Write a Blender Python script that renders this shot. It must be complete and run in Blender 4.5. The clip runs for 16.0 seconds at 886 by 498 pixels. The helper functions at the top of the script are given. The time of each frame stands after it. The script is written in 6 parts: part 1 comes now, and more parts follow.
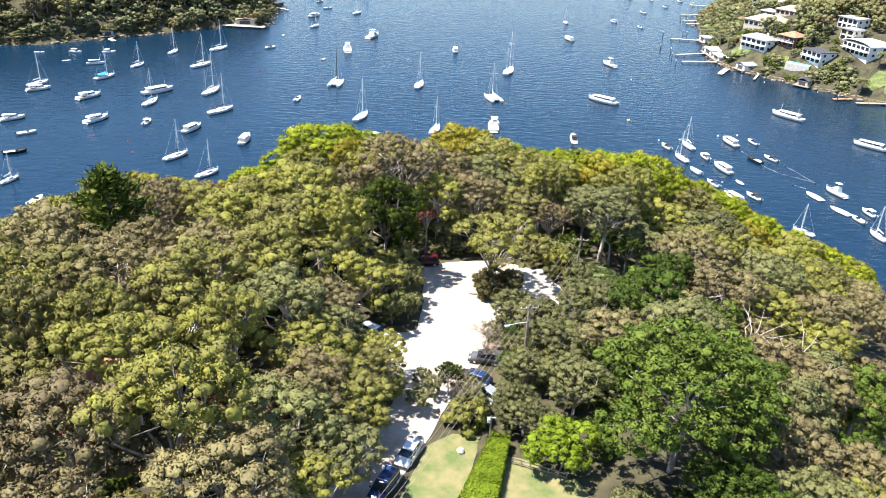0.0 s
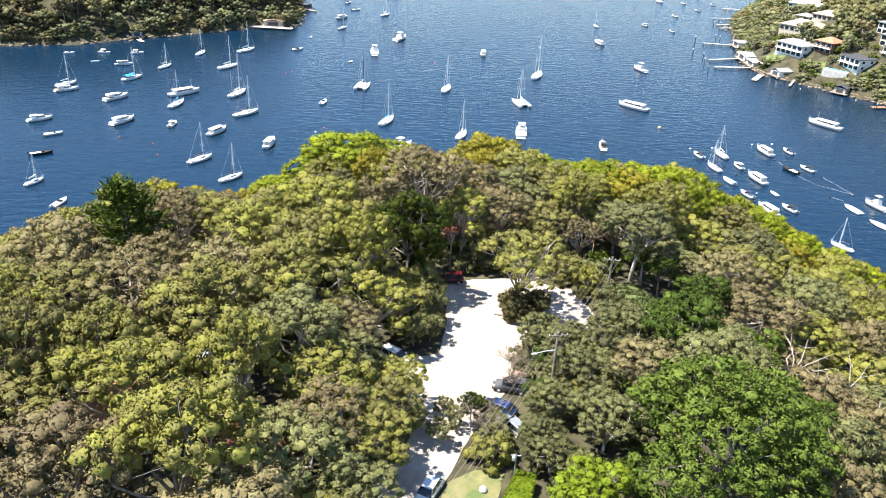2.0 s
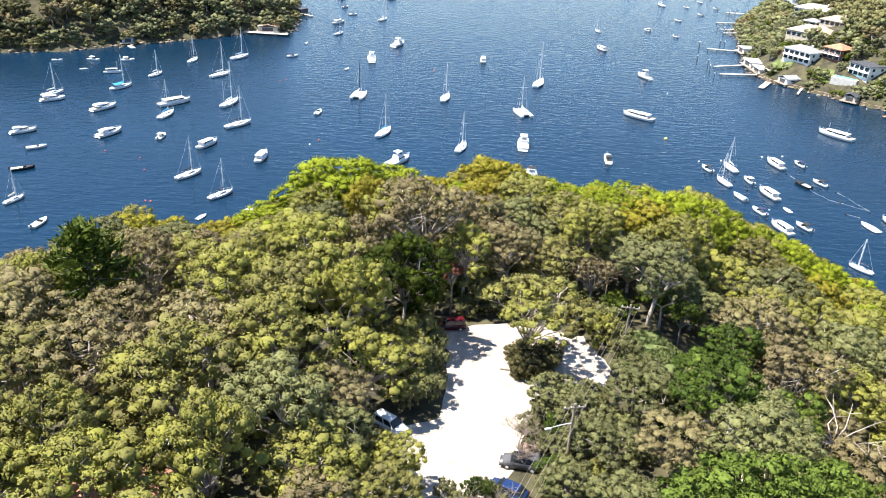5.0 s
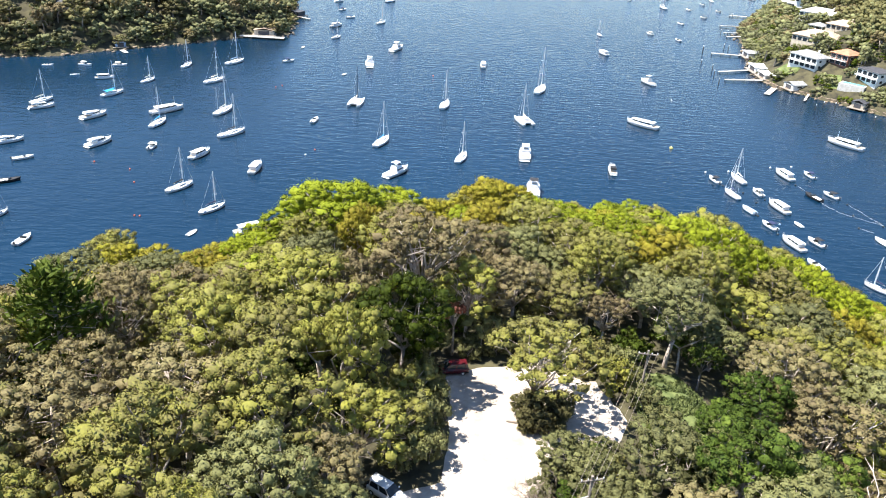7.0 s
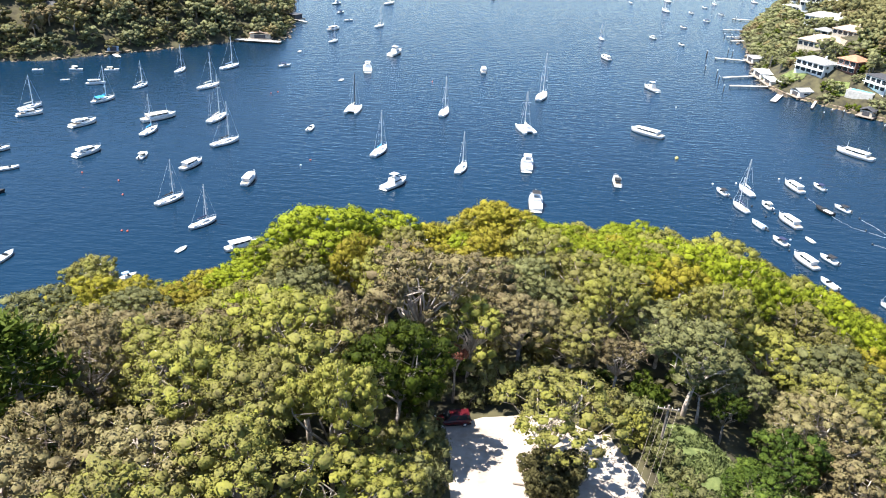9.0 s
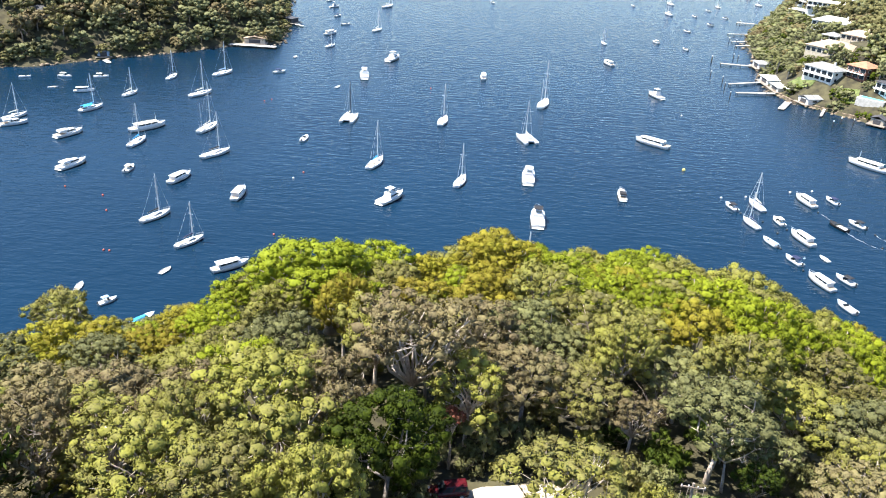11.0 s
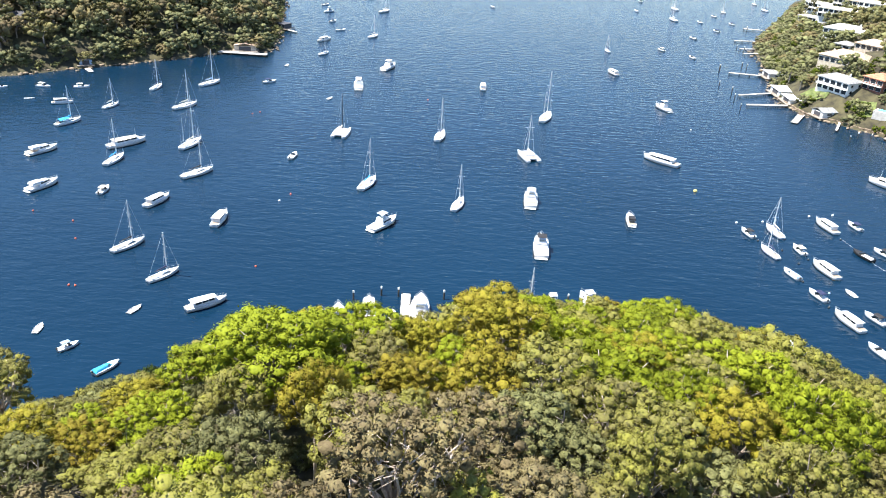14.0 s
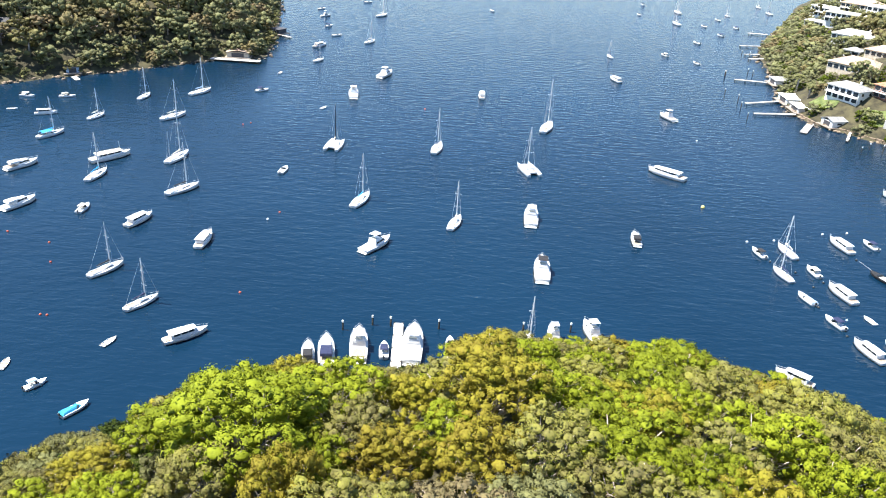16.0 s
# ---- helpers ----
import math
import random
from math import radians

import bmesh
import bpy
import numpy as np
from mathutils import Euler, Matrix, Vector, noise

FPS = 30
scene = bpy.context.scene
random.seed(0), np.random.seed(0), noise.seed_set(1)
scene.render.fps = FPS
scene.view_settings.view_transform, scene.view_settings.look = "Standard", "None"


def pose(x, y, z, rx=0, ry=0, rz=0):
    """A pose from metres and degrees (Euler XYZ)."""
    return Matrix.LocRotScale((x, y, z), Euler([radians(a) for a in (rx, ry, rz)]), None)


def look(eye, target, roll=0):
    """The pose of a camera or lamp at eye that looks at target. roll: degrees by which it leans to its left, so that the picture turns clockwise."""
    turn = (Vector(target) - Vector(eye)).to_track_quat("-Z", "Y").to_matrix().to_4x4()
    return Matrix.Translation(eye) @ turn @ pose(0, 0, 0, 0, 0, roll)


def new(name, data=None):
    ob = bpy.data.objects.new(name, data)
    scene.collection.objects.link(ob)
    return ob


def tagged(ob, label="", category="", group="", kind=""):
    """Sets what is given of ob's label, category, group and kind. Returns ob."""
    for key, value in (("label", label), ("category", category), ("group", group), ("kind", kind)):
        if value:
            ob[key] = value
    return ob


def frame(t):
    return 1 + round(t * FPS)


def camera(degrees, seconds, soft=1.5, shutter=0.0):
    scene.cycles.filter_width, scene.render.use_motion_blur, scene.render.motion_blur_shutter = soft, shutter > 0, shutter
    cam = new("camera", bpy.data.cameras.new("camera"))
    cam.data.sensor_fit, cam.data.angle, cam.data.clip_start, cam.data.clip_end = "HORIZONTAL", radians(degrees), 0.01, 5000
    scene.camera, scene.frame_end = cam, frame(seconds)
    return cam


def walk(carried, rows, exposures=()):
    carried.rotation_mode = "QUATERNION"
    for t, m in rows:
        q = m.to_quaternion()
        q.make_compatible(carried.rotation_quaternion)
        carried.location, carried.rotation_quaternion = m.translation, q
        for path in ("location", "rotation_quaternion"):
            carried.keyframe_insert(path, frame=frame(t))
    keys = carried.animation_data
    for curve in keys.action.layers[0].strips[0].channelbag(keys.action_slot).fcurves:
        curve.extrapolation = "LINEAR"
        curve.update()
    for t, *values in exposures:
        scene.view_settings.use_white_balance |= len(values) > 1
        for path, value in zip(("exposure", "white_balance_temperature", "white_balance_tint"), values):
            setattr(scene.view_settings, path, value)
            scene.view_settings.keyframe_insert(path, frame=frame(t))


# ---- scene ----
cam = camera(60.0, 16.0, soft=1.0)
# t, x, y, z, pitch, roll, yaw: a level flight out over the point
PATH = [
    (0, 0, 0, 99.04, -26.48, 2.97, -1.81),
    (0.5, 0.09, 1.08, 99.12, -26.49, 2.99, -1.82),
    (0.6, 0.1, 1.32, 99.13, -26.5, 2.99, -1.61),
    (0.7, 0.1, 1.57, 99.15, -26.52, 2.99, -0.84),
    (0.8, 0.1, 1.82, 99.16, -26.55, 3, -0.14),
    (0.9, 0.11, 2.07, 99.18, -26.56, 3, 0.24),
    (1, 0.11, 2.31, 99.19, -26.56, 3, 0.28),
    (1.5, 0.06, 3.83, 99.23, -26.54, 3, 0.26),
    (2, -0.03, 5.49, 99.24, -26.52, 2.98, 0.24),
    (2.5, -0.12, 7.33, 99.26, -26.51, 2.98, 0.2),
    (3, -0.2, 9.31, 99.32, -26.5, 3, 0.17),
    (5.5, -0.81, 20.92, 100.09, -26.47, 3.03, 0.1),
    (6, -0.98, 23.45, 100.31, -26.47, 3.06, 0.07),
    (6.5, -1.15, 25.97, 100.52, -26.49, 3.09, 0.03),
    (7, -1.31, 28.43, 100.76, -26.51, 3.11, 0),
    (7.5, -1.47, 30.84, 101.04, -26.53, 3.14, -0.03),
    (8, -1.63, 33.27, 101.28, -26.54, 3.17, -0.06),
    (8.5, -1.74, 35.8, 101.43, -26.54, 3.21, -0.09),
    (9, -1.8, 38.45, 101.5, -26.53, 3.27, -0.11),
    (11.5, -1.45, 53.77, 101.86, -26.5, 3.35, -0.12),
    (12, -1.45, 56.96, 101.92, -26.5, 3.41, -0.14),
    (12.5, -1.45, 60.25, 101.97, -26.51, 3.45, -0.17),
    (13, -1.44, 63.62, 102.04, -26.51, 3.49, -0.2),
    (13.5, -1.35, 67.04, 102.15, -26.51, 3.51, -0.21),
    (14, -1.15, 70.53, 102.3, -26.5, 3.52, -0.21),
    (14.5, -0.86, 74.06, 102.46, -26.5, 3.53, -0.19),
    (15, -0.57, 77.52, 102.65, -26.48, 3.52, -0.17),
    (15.5, -0.33, 80.82, 102.84, -26.45, 3.5, -0.16),
    (16, -0.1, 83.96, 102.91, -26.47, 3.48, -0.16),
]
walk(cam, [(t, pose(x, y, z, 90 + p, 0, w) @ pose(0, 0, 0, 0, 0, r)) for t, x, y, z, p, r, w in PATH])

# ---- light ----
SUN_FROM = Vector((-0.64, 0.02, 1.28)).normalized()
sun = new("sun", bpy.data.lights.new("sun", "SUN"))
sun.data.energy, sun.data.angle, sun.data.color = 5.0, radians(0.5), (1.0, 0.95, 0.87)
sun.matrix_world = look((0, 0, 300), Vector((0, 0, 300)) - SUN_FROM)
world = bpy.data.worlds.new("world")
scene.world = world
world.use_nodes = True
sky = world.node_tree.nodes.new("ShaderNodeTexSky")
sky.sky_type, sky.sun_disc = "NISHITA", False
sky.dust_density, sky.ozone_density = 0.0, 4.0
sky.sun_elevation = math.asin(SUN_FROM.z)
sky.sun_rotation = math.atan2(SUN_FROM.x, SUN_FROM.y)
world.node_tree.links.new(sky.outputs[0], world.node_tree.nodes["Background"].inputs[0])
world.node_tree.nodes["Background"].inputs[1].default_value = 0.10
scene.view_settings.exposure = 1.36


# ---- materials ----
def blank(name, rough=0.6, metal=0.0):
    m = bpy.data.materials.new(name)
    m.use_nodes = True
    b = m.node_tree.nodes["Principled BSDF"]
    b.inputs["Roughness"].default_value, b.inputs["Metallic"].default_value = rough, metal
    return m, m.node_tree.nodes, m.node_tree.links, b


def ramp(nodes, stops):
    r = nodes.new("ShaderNodeValToRGB")
    while len(r.color_ramp.elements) < len(stops):
        r.color_ramp.elements.new(0.5)
    for e, (at, c) in zip(r.color_ramp.elements, stops):
        e.position, e.color = at, (*c, 1)
    return r


def noise_tex(nodes, links, scale, detail=4.0, rough=0.6, coord="Object"):
    tc = nodes.new("ShaderNodeTexCoord")
    n = nodes.new("ShaderNodeTexNoise")
    n.inputs["Scale"].default_value, n.inputs["Detail"].default_value, n.inputs["Roughness"].default_value = scale, detail, rough
    links.new(tc.outputs[coord], n.inputs["Vector"])
    return n


def mottled(name, low, high, scale=2.0, rough=0.7, bump=0.15, fine=30.0, metal=0.0, at=(0.35, 0.65)):
    """A surface with two scales of variation and a fine relief."""
    m, nodes, links, b = blank(name, rough, metal)
    n = noise_tex(nodes, links, scale)
    r = ramp(nodes, ((at[0], low), (at[1], high)))
    links.new(n.outputs["Fac"], r.inputs[0])
    links.new(r.outputs[0], b.inputs["Base Color"])
    f = noise_tex(nodes, links, fine, 2.0)
    bp = nodes.new("ShaderNodeBump")
    bp.inputs["Strength"].default_value, bp.inputs["Distance"].default_value = bump, 0.05
    links.new(f.outputs["Fac"], bp.inputs["Height"])
    links.new(bp.outputs[0], b.inputs["Normal"])
    return m


def leaves(name, dark, mid, light, spread=0.22, shine=0.6, patch=0.42):
    """Foliage: clumps differ, each leaf differs a little, each tree differs a little, and light shines through."""
    m, nodes, links, b = blank(name, shine)
    geo, info = nodes.new("ShaderNodeNewGeometry"), nodes.new("ShaderNodeObjectInfo")
    tone = None
    fine = noise_tex(nodes, links, 3.6, 4.0, 0.75)
    for source, gain in ((noise_tex(nodes, links, patch, 2.0, 0.45).outputs["Fac"], 1.0), (fine.outputs["Fac"], 1.2),
                         (geo.outputs["Random Per Island"], 0.30), (info.outputs["Random"], spread * 2)):
        k = nodes.new("ShaderNodeMath")
        k.operation = "MULTIPLY_ADD"
        links.new(source, k.inputs[0])
        k.inputs[1].default_value, k.inputs[2].default_value = gain, (0.5 if tone is None else 0.0) - gain / 2
        if tone:
            add = nodes.new("ShaderNodeMath")
            links.new(tone, add.inputs[0])
            links.new(k.outputs[0], add.inputs[1])
            tone = add.outputs[0]
        else:
            tone = k.outputs[0]
    r = ramp(nodes, ((0.12, dark), (0.50, mid), (0.90, light)))
    links.new(tone, r.inputs[0])
    links.new(r.outputs[0], b.inputs["Base Color"])
    b.inputs["Specular IOR Level"].default_value = 0.10
    bp = nodes.new("ShaderNodeBump")
    bp.inputs["Strength"].default_value, bp.inputs["Distance"].default_value = 0.7, 0.16
    links.new(fine.outputs["Fac"], bp.inputs["Height"])
    links.new(bp.outputs[0], b.inputs["Normal"])
    t = nodes.new("ShaderNodeBsdfTranslucent")
    links.new(r.outputs[0], t.inputs[0])
    s = nodes.new("ShaderNodeMixShader")
    s.inputs[0].default_value = 0.08
    links.new(b.outputs[0], s.inputs[1])
    links.new(t.outputs[0], s.inputs[2])
    links.new(s.outputs[0], nodes["Material Output"].inputs[0])
    return m


M_OLIVE = leaves("olive gum leaves", (0.128, 0.110, 0.046), (0.198, 0.188, 0.052), (0.256, 0.254, 0.046))
M_GREY = leaves("grey brown gum leaves", (0.132, 0.100, 0.056), (0.202, 0.167, 0.080), (0.258, 0.226, 0.098))
M_LIME = leaves("lime green leaves", (0.118, 0.140, 0.010), (0.196, 0.232, 0.014), (0.252, 0.290, 0.018))
M_AMBER = leaves("amber tipped gum leaves", (0.172, 0.132, 0.020), (0.238, 0.204, 0.024), (0.278, 0.262, 0.025))
M_DARK = leaves("dark green leaves", (0.016, 0.027, 0.004), (0.044, 0.066, 0.008), (0.092, 0.120, 0.014))
M_GREEN = leaves("fresh green leaves", (0.024, 0.044, 0.008), (0.064, 0.098, 0.014), (0.138, 0.184, 0.030))
M_SAGE = leaves("grey green leaves", (0.090, 0.090, 0.038), (0.164, 0.166, 0.066), (0.236, 0.240, 0.092))
M_DARKOLIVE = leaves("dark olive leaves", (0.060, 0.054, 0.024), (0.122, 0.112, 0.046), (0.196, 0.182, 0.074))
M_FIG = leaves("fig leaves", (0.022, 0.032, 0.003), (0.050, 0.070, 0.005), (0.100, 0.124, 0.008))
# far foliage: distance haze is mixed into the green, lighter and less yellow
M_FAROLIVE = leaves("hazed green woodland leaves", (0.104, 0.104, 0.054), (0.166, 0.170, 0.080), (0.232, 0.240, 0.106))
M_RED = leaves("dry red brown leaves", (0.09, 0.032, 0.022), (0.19, 0.066, 0.046), (0.28, 0.115, 0.08))
M_HEDGE = leaves("clipped hedge leaves", (0.10, 0.14, 0.008), (0.16, 0.22, 0.014), (0.23, 0.29, 0.03))
M_BARK = mottled("grey bark", (0.16, 0.13, 0.11), (0.42, 0.37, 0.33), 3.0, 0.85, 0.4, 25)
M_PALEBARK = mottled("pale gum bark", (0.34, 0.27, 0.22), (0.62, 0.54, 0.47), 2.5, 0.8, 0.3, 20)
M_SOIL = mottled("pink sandy soil", (0.34, 0.21, 0.15), (0.50, 0.34, 0.25), 0.8, 0.95, 0.4, 12)
M_TWIG = mottled("grey brown twigs", (0.16, 0.12, 0.09), (0.32, 0.25, 0.20), 3.0, 0.9, 0.3, 25)
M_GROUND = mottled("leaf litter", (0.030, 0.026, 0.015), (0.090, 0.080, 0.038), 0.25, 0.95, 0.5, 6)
M_ROAD = mottled("pale dusty road", (0.35, 0.29, 0.235), (0.54, 0.47, 0.40), 0.35, 0.9, 0.3, 12)
M_LAWN = mottled("dry lawn", (0.10, 0.14, 0.04), (0.23, 0.20, 0.09), 0.45, 0.95, 0.4, 25)
M_GRASS = mottled("fresh rough grass", (0.06, 0.085, 0.022), (0.17, 0.20, 0.065), 0.5, 0.95, 0.8, 9)
M_ROCK = mottled("sandstone shore rock", (0.12, 0.09, 0.06), (0.34, 0.26, 0.18), 0.8, 0.9, 0.5, 6)
M_GEL = mottled("white gelcoat", (0.74, 0.74, 0.73), (0.84, 0.84, 0.83), 1.2, 0.3, 0.02, 20)
M_DECK = mottled("off white deck", (0.62, 0.62, 0.60), (0.78, 0.78, 0.76), 1.5, 0.55, 0.05, 40)
M_TEAK = mottled("weathered teak deck", (0.30, 0.23, 0.17), (0.44, 0.36, 0.28), 3.0, 0.6, 0.1, 40)
M_TINT = blank("tinted glass", 0.08)[0]
M_TINT.node_tree.nodes["Principled BSDF"].inputs["Base Color"].default_value = (0.02, 0.025, 0.03, 1)
M_ALU = mottled("pale painted spar", (0.66, 0.67, 0.68), (0.80, 0.80, 0.80), 4, 0.4, 0.02, 40, 0.0)
M_DARKSPAR = mottled("dark spar", (0.03, 0.03, 0.035), (0.07, 0.07, 0.08), 4, 0.4, 0.02, 40)
M_WIRE = blank("stay wire", 0.4, 0.0)[0]
M_WIRE.node_tree.nodes["Principled BSDF"].inputs["Base Color"].default_value = (0.62, 0.63, 0.64, 1)
M_NAVY = mottled("navy canvas", (0.012, 0.016, 0.05), (0.03, 0.04, 0.10), 2, 0.85, 0.2, 30)
M_BLUE = mottled("bright blue canvas", (0.02, 0.28, 0.55), (0.05, 0.40, 0.68), 2, 0.8, 0.2, 30)
M_PALEBLUE = mottled("pale blue canvas", (0.30, 0.42, 0.58), (0.42, 0.54, 0.68), 2, 0.8, 0.2, 30)
M_BLACK = mottled("black canvas", (0.012, 0.012, 0.014), (0.03, 0.03, 0.033), 2, 0.8, 0.2, 30)
M_CREAM = mottled("cream canvas", (0.60, 0.54, 0.42), (0.74, 0.69, 0.57), 2, 0.8, 0.2, 30)
M_RUBBER = mottled("dark rubber", (0.02, 0.02, 0.02), (0.05, 0.05, 0.05), 4, 0.8, 0.1, 30)
M_TIMBER = mottled("weathered timber", (0.18, 0.14, 0.11), (0.36, 0.31, 0.26), 2.0, 0.85, 0.3, 20)
M_PILE = mottled("wet pile timber", (0.03, 0.025, 0.02), (0.10, 0.08, 0.06), 2.0, 0.8, 0.3, 20)
M_CONC = mottled("pale concrete", (0.46, 0.44, 0.40), (0.62, 0.60, 0.56), 0.8, 0.9, 0.2, 15)
M_WHITE = mottled("white painted render", (0.66, 0.66, 0.63), (0.82, 0.81, 0.78), 0.5, 0.8, 0.1, 20)
M_SANDWALL = mottled("sand coloured render", (0.42, 0.36, 0.28), (0.58, 0.51, 0.41), 0.5, 0.85, 0.1, 20)
M_BRICK = mottled("red brown brick wall", (0.17, 0.07, 0.05), (0.30, 0.13, 0.09), 1.5, 0.9, 0.2, 10)
M_GREYROOF = mottled("grey roof", (0.20, 0.20, 0.20), (0.36, 0.36, 0.35), 0.8, 0.8, 0.2, 8)
M_DARKROOF = mottled("charcoal roof", (0.04, 0.04, 0.045), (0.09, 0.09, 0.10), 0.8, 0.7, 0.2, 8)
M_TANROOF = mottled("tan tiled roof", (0.34, 0.24, 0.17), (0.52, 0.39, 0.29), 0.8, 0.85, 0.3, 8)
M_TERRA = mottled("terracotta tiled roof", (0.34, 0.14, 0.08), (0.50, 0.25, 0.15), 0.8, 0.85, 0.3, 8)
M_BUOY = mottled("orange buoy plastic", (0.62, 0.10, 0.05), (0.75, 0.16, 0.09), 3, 0.5, 0.05, 20)
M_YELLOW = mottled("yellow buoy plastic", (0.66, 0.50, 0.12), (0.78, 0.64, 0.22), 3, 0.5, 0.05, 20)
M_PAINTRED = mottled("dark red car paint", (0.06, 0.006, 0.010), (0.09, 0.009, 0.014), 1, 0.25, 0.01, 20)
M_PAINTBLUE = mottled("dark blue car paint", (0.012, 0.028, 0.09), (0.022, 0.045, 0.13), 1, 0.25, 0.01, 20)
M_PAINTWHITE = mottled("white car paint", (0.72, 0.73, 0.74), (0.82, 0.83, 0.83), 1, 0.25, 0.01, 20)
M_PAINTSILVER = mottled("silver grey car paint", (0.33, 0.35, 0.37), (0.44, 0.46, 0.48), 1, 0.3, 0.01, 20, 0.4)
M_POOL = mottled("pale blue pool water", (0.14, 0.48, 0.58), (0.22, 0.58, 0.66), 2, 0.15, 0.1, 4)


def water_material():
    m, nodes, links, b = blank("harbour water", 0.13)
    b.inputs["IOR"].default_value = 1.33
    big = noise_tex(nodes, links, 0.006, 4.0)
    r = ramp(nodes, ((0.3, (0.002, 0.0145, 0.033)), (0.7, (0.004, 0.024, 0.053))))
    links.new(big.outputs["Fac"], r.inputs[0])
    links.new(r.outputs[0], b.inputs["Base Color"])
    last = None
    for size, stretch, strength, dist in ((0.36, 0.45, 0.8, 0.34), (0.95, 0.4, 0.65, 0.18)):
        tc, mp = nodes.new("ShaderNodeTexCoord"), nodes.new("ShaderNodeMapping")
        mp.inputs["Scale"].default_value = (size * stretch, size, size)
        mp.inputs["Rotation"].default_value = (0, 0, radians(8))
        n = nodes.new("ShaderNodeTexNoise")
        n.inputs["Scale"].default_value, n.inputs["Detail"].default_value, n.inputs["Distortion"].default_value = 1.0, 3.0, 0.3
        links.new(tc.outputs["Object"], mp.inputs[0])
        links.new(mp.outputs[0], n.inputs["Vector"])
        bp = nodes.new("ShaderNodeBump")
        bp.inputs["Strength"].default_value, bp.inputs["Distance"].default_value = strength, dist
        links.new(n.outputs["Fac"], bp.inputs["Height"])
        if last:
            links.new(last.outputs[0], bp.inputs["Normal"])
        last = bp
    links.new(last.outputs[0], b.inputs["Normal"])
    return m


M_WATER = water_material()


# ---- mesh tools ----
class Geo:
    """Vertices and faces of one mesh."""

    def __init__(self):
        self.v, self.f = [], []

    def loft(self, rings, cap=True, closed=True):
        n, base = len(rings[0]), len(self.v)
        for ring in rings:
            self.v.extend(tuple(p) for p in ring)
        for i in range(len(rings) - 1):
            for j in range(n if closed else n - 1):
                a, b = base + i * n + j, base + i * n + (j + 1) % n
                self.f.append((a, b, b + n, a + n))
        if cap:
            self.f.append(tuple(base + j for j in reversed(range(n))))
            self.f.append(tuple(base + (len(rings) - 1) * n + j for j in range(n)))
        return self

    def box(self, x0, x1, y0, y1, z0, z1, edge=0.02, taper=0.0):
        """A block with softened upper edges, drawn in by taper at its top."""
        def ring(i, z):
            return [(x0 + i, y0 + i, z), (x1 - i, y0 + i, z), (x1 - i, y1 - i, z), (x0 + i, y1 - i, z)]
        return self.loft([ring(0, z0), ring(taper, z1 - edge), ring(taper + edge, z1)])

    def tube(self, points, radii, n=8):
        rings = []
        for k, (p, r) in enumerate(zip(points, radii)):
            p = Vector(p)
            d = (Vector(points[min(k + 1, len(points) - 1)]) - Vector(points[max(k - 1, 0)])).normalized()
            a = d.orthogonal().normalized()
            if k and rings:
                a = (last - d * last.dot(d)).normalized()
            last, b = a, d.cross(a)
            rings.append([p + (a * math.cos(2 * math.pi * j / n) + b * math.sin(2 * math.pi * j / n)) * r for j in range(n)])
        return self.loft(rings)

    def quad(self, a, b, c, d):
        k = len(self.v)
        self.v.extend((tuple(a), tuple(b), tuple(c), tuple(d)))
        self.f.append((k, k + 1, k + 2, k + 3))
        return self

    def mesh(self, name, material, smooth=False):
        me = bpy.data.meshes.new(name)
        me.from_pydata(self.v, [], self.f)
        me.materials.append(material)
        if smooth:
            me.polygons.foreach_set("use_smooth", [True] * len(me.polygons))
        me.update()
        return me


def part(name, geo, material, parent, label="", smooth=False):
    ob = new(name, geo.mesh(name, material, smooth))
    ob.parent = parent
    return tagged(ob, label)


def thing(name, m, label, category, group="", kind=""):
    ob = new(name)
    ob.matrix_basis = m
    return tagged(ob, label, category, group, kind)


def array_mesh(name, verts, faces, material, smooth=False, normals=None):
    """A mesh from arrays: faces all with the same number of corners. Leaves may take the normals of their clump."""
    me = bpy.data.meshes.new(name)
    me.vertices.add(len(verts))
    me.vertices.foreach_set("co", np.ascontiguousarray(verts, dtype=np.float32).ravel())
    k = faces.shape[1]
    me.loops.add(faces.size)
    me.loops.foreach_set("vertex_index", faces.ravel().astype(np.int32))
    me.polygons.add(len(faces))
    me.polygons.foreach_set("loop_start", np.arange(len(faces), dtype=np.int32) * k)
    me.materials.append(material)
    me.update(calc_edges=True)
    if smooth:
        me.polygons.foreach_set("use_smooth", [True] * len(me.polygons))
    if normals is not None:
        me.normals_split_custom_set_from_vertices(normals.tolist())
    return me


# ---- the land ----
SHORE_X = (-400, -200, -140, -105, -80, -60, -40, -20, 0, 30, 50, 70, 90, 110, 140, 200, 400)
SHORE_Y = (205, 200, 194, 186, 182, 194, 213, 221, 223, 229, 227, 218, 204, 188, 160, 110, 60)
LEFT = ((-900, 300), (-420, 385), (-300, 412), (-234, 428), (-211, 437), (-185, 460), (-153, 486), (-128, 511), (-107, 518), (-110, 560),
        (-119, 607), (-138, 708), (-190, 850), (-330, 1050), (-900, 1300))
RIGHT = ((900, 250), (420, 330), (300, 352), (233, 384), (209, 411), (190, 436), (177, 450), (174, 470), (176, 491), (192, 541),
         (206, 610), (218, 640), (252, 705), (335, 870), (430, 1010), (900, 1250))


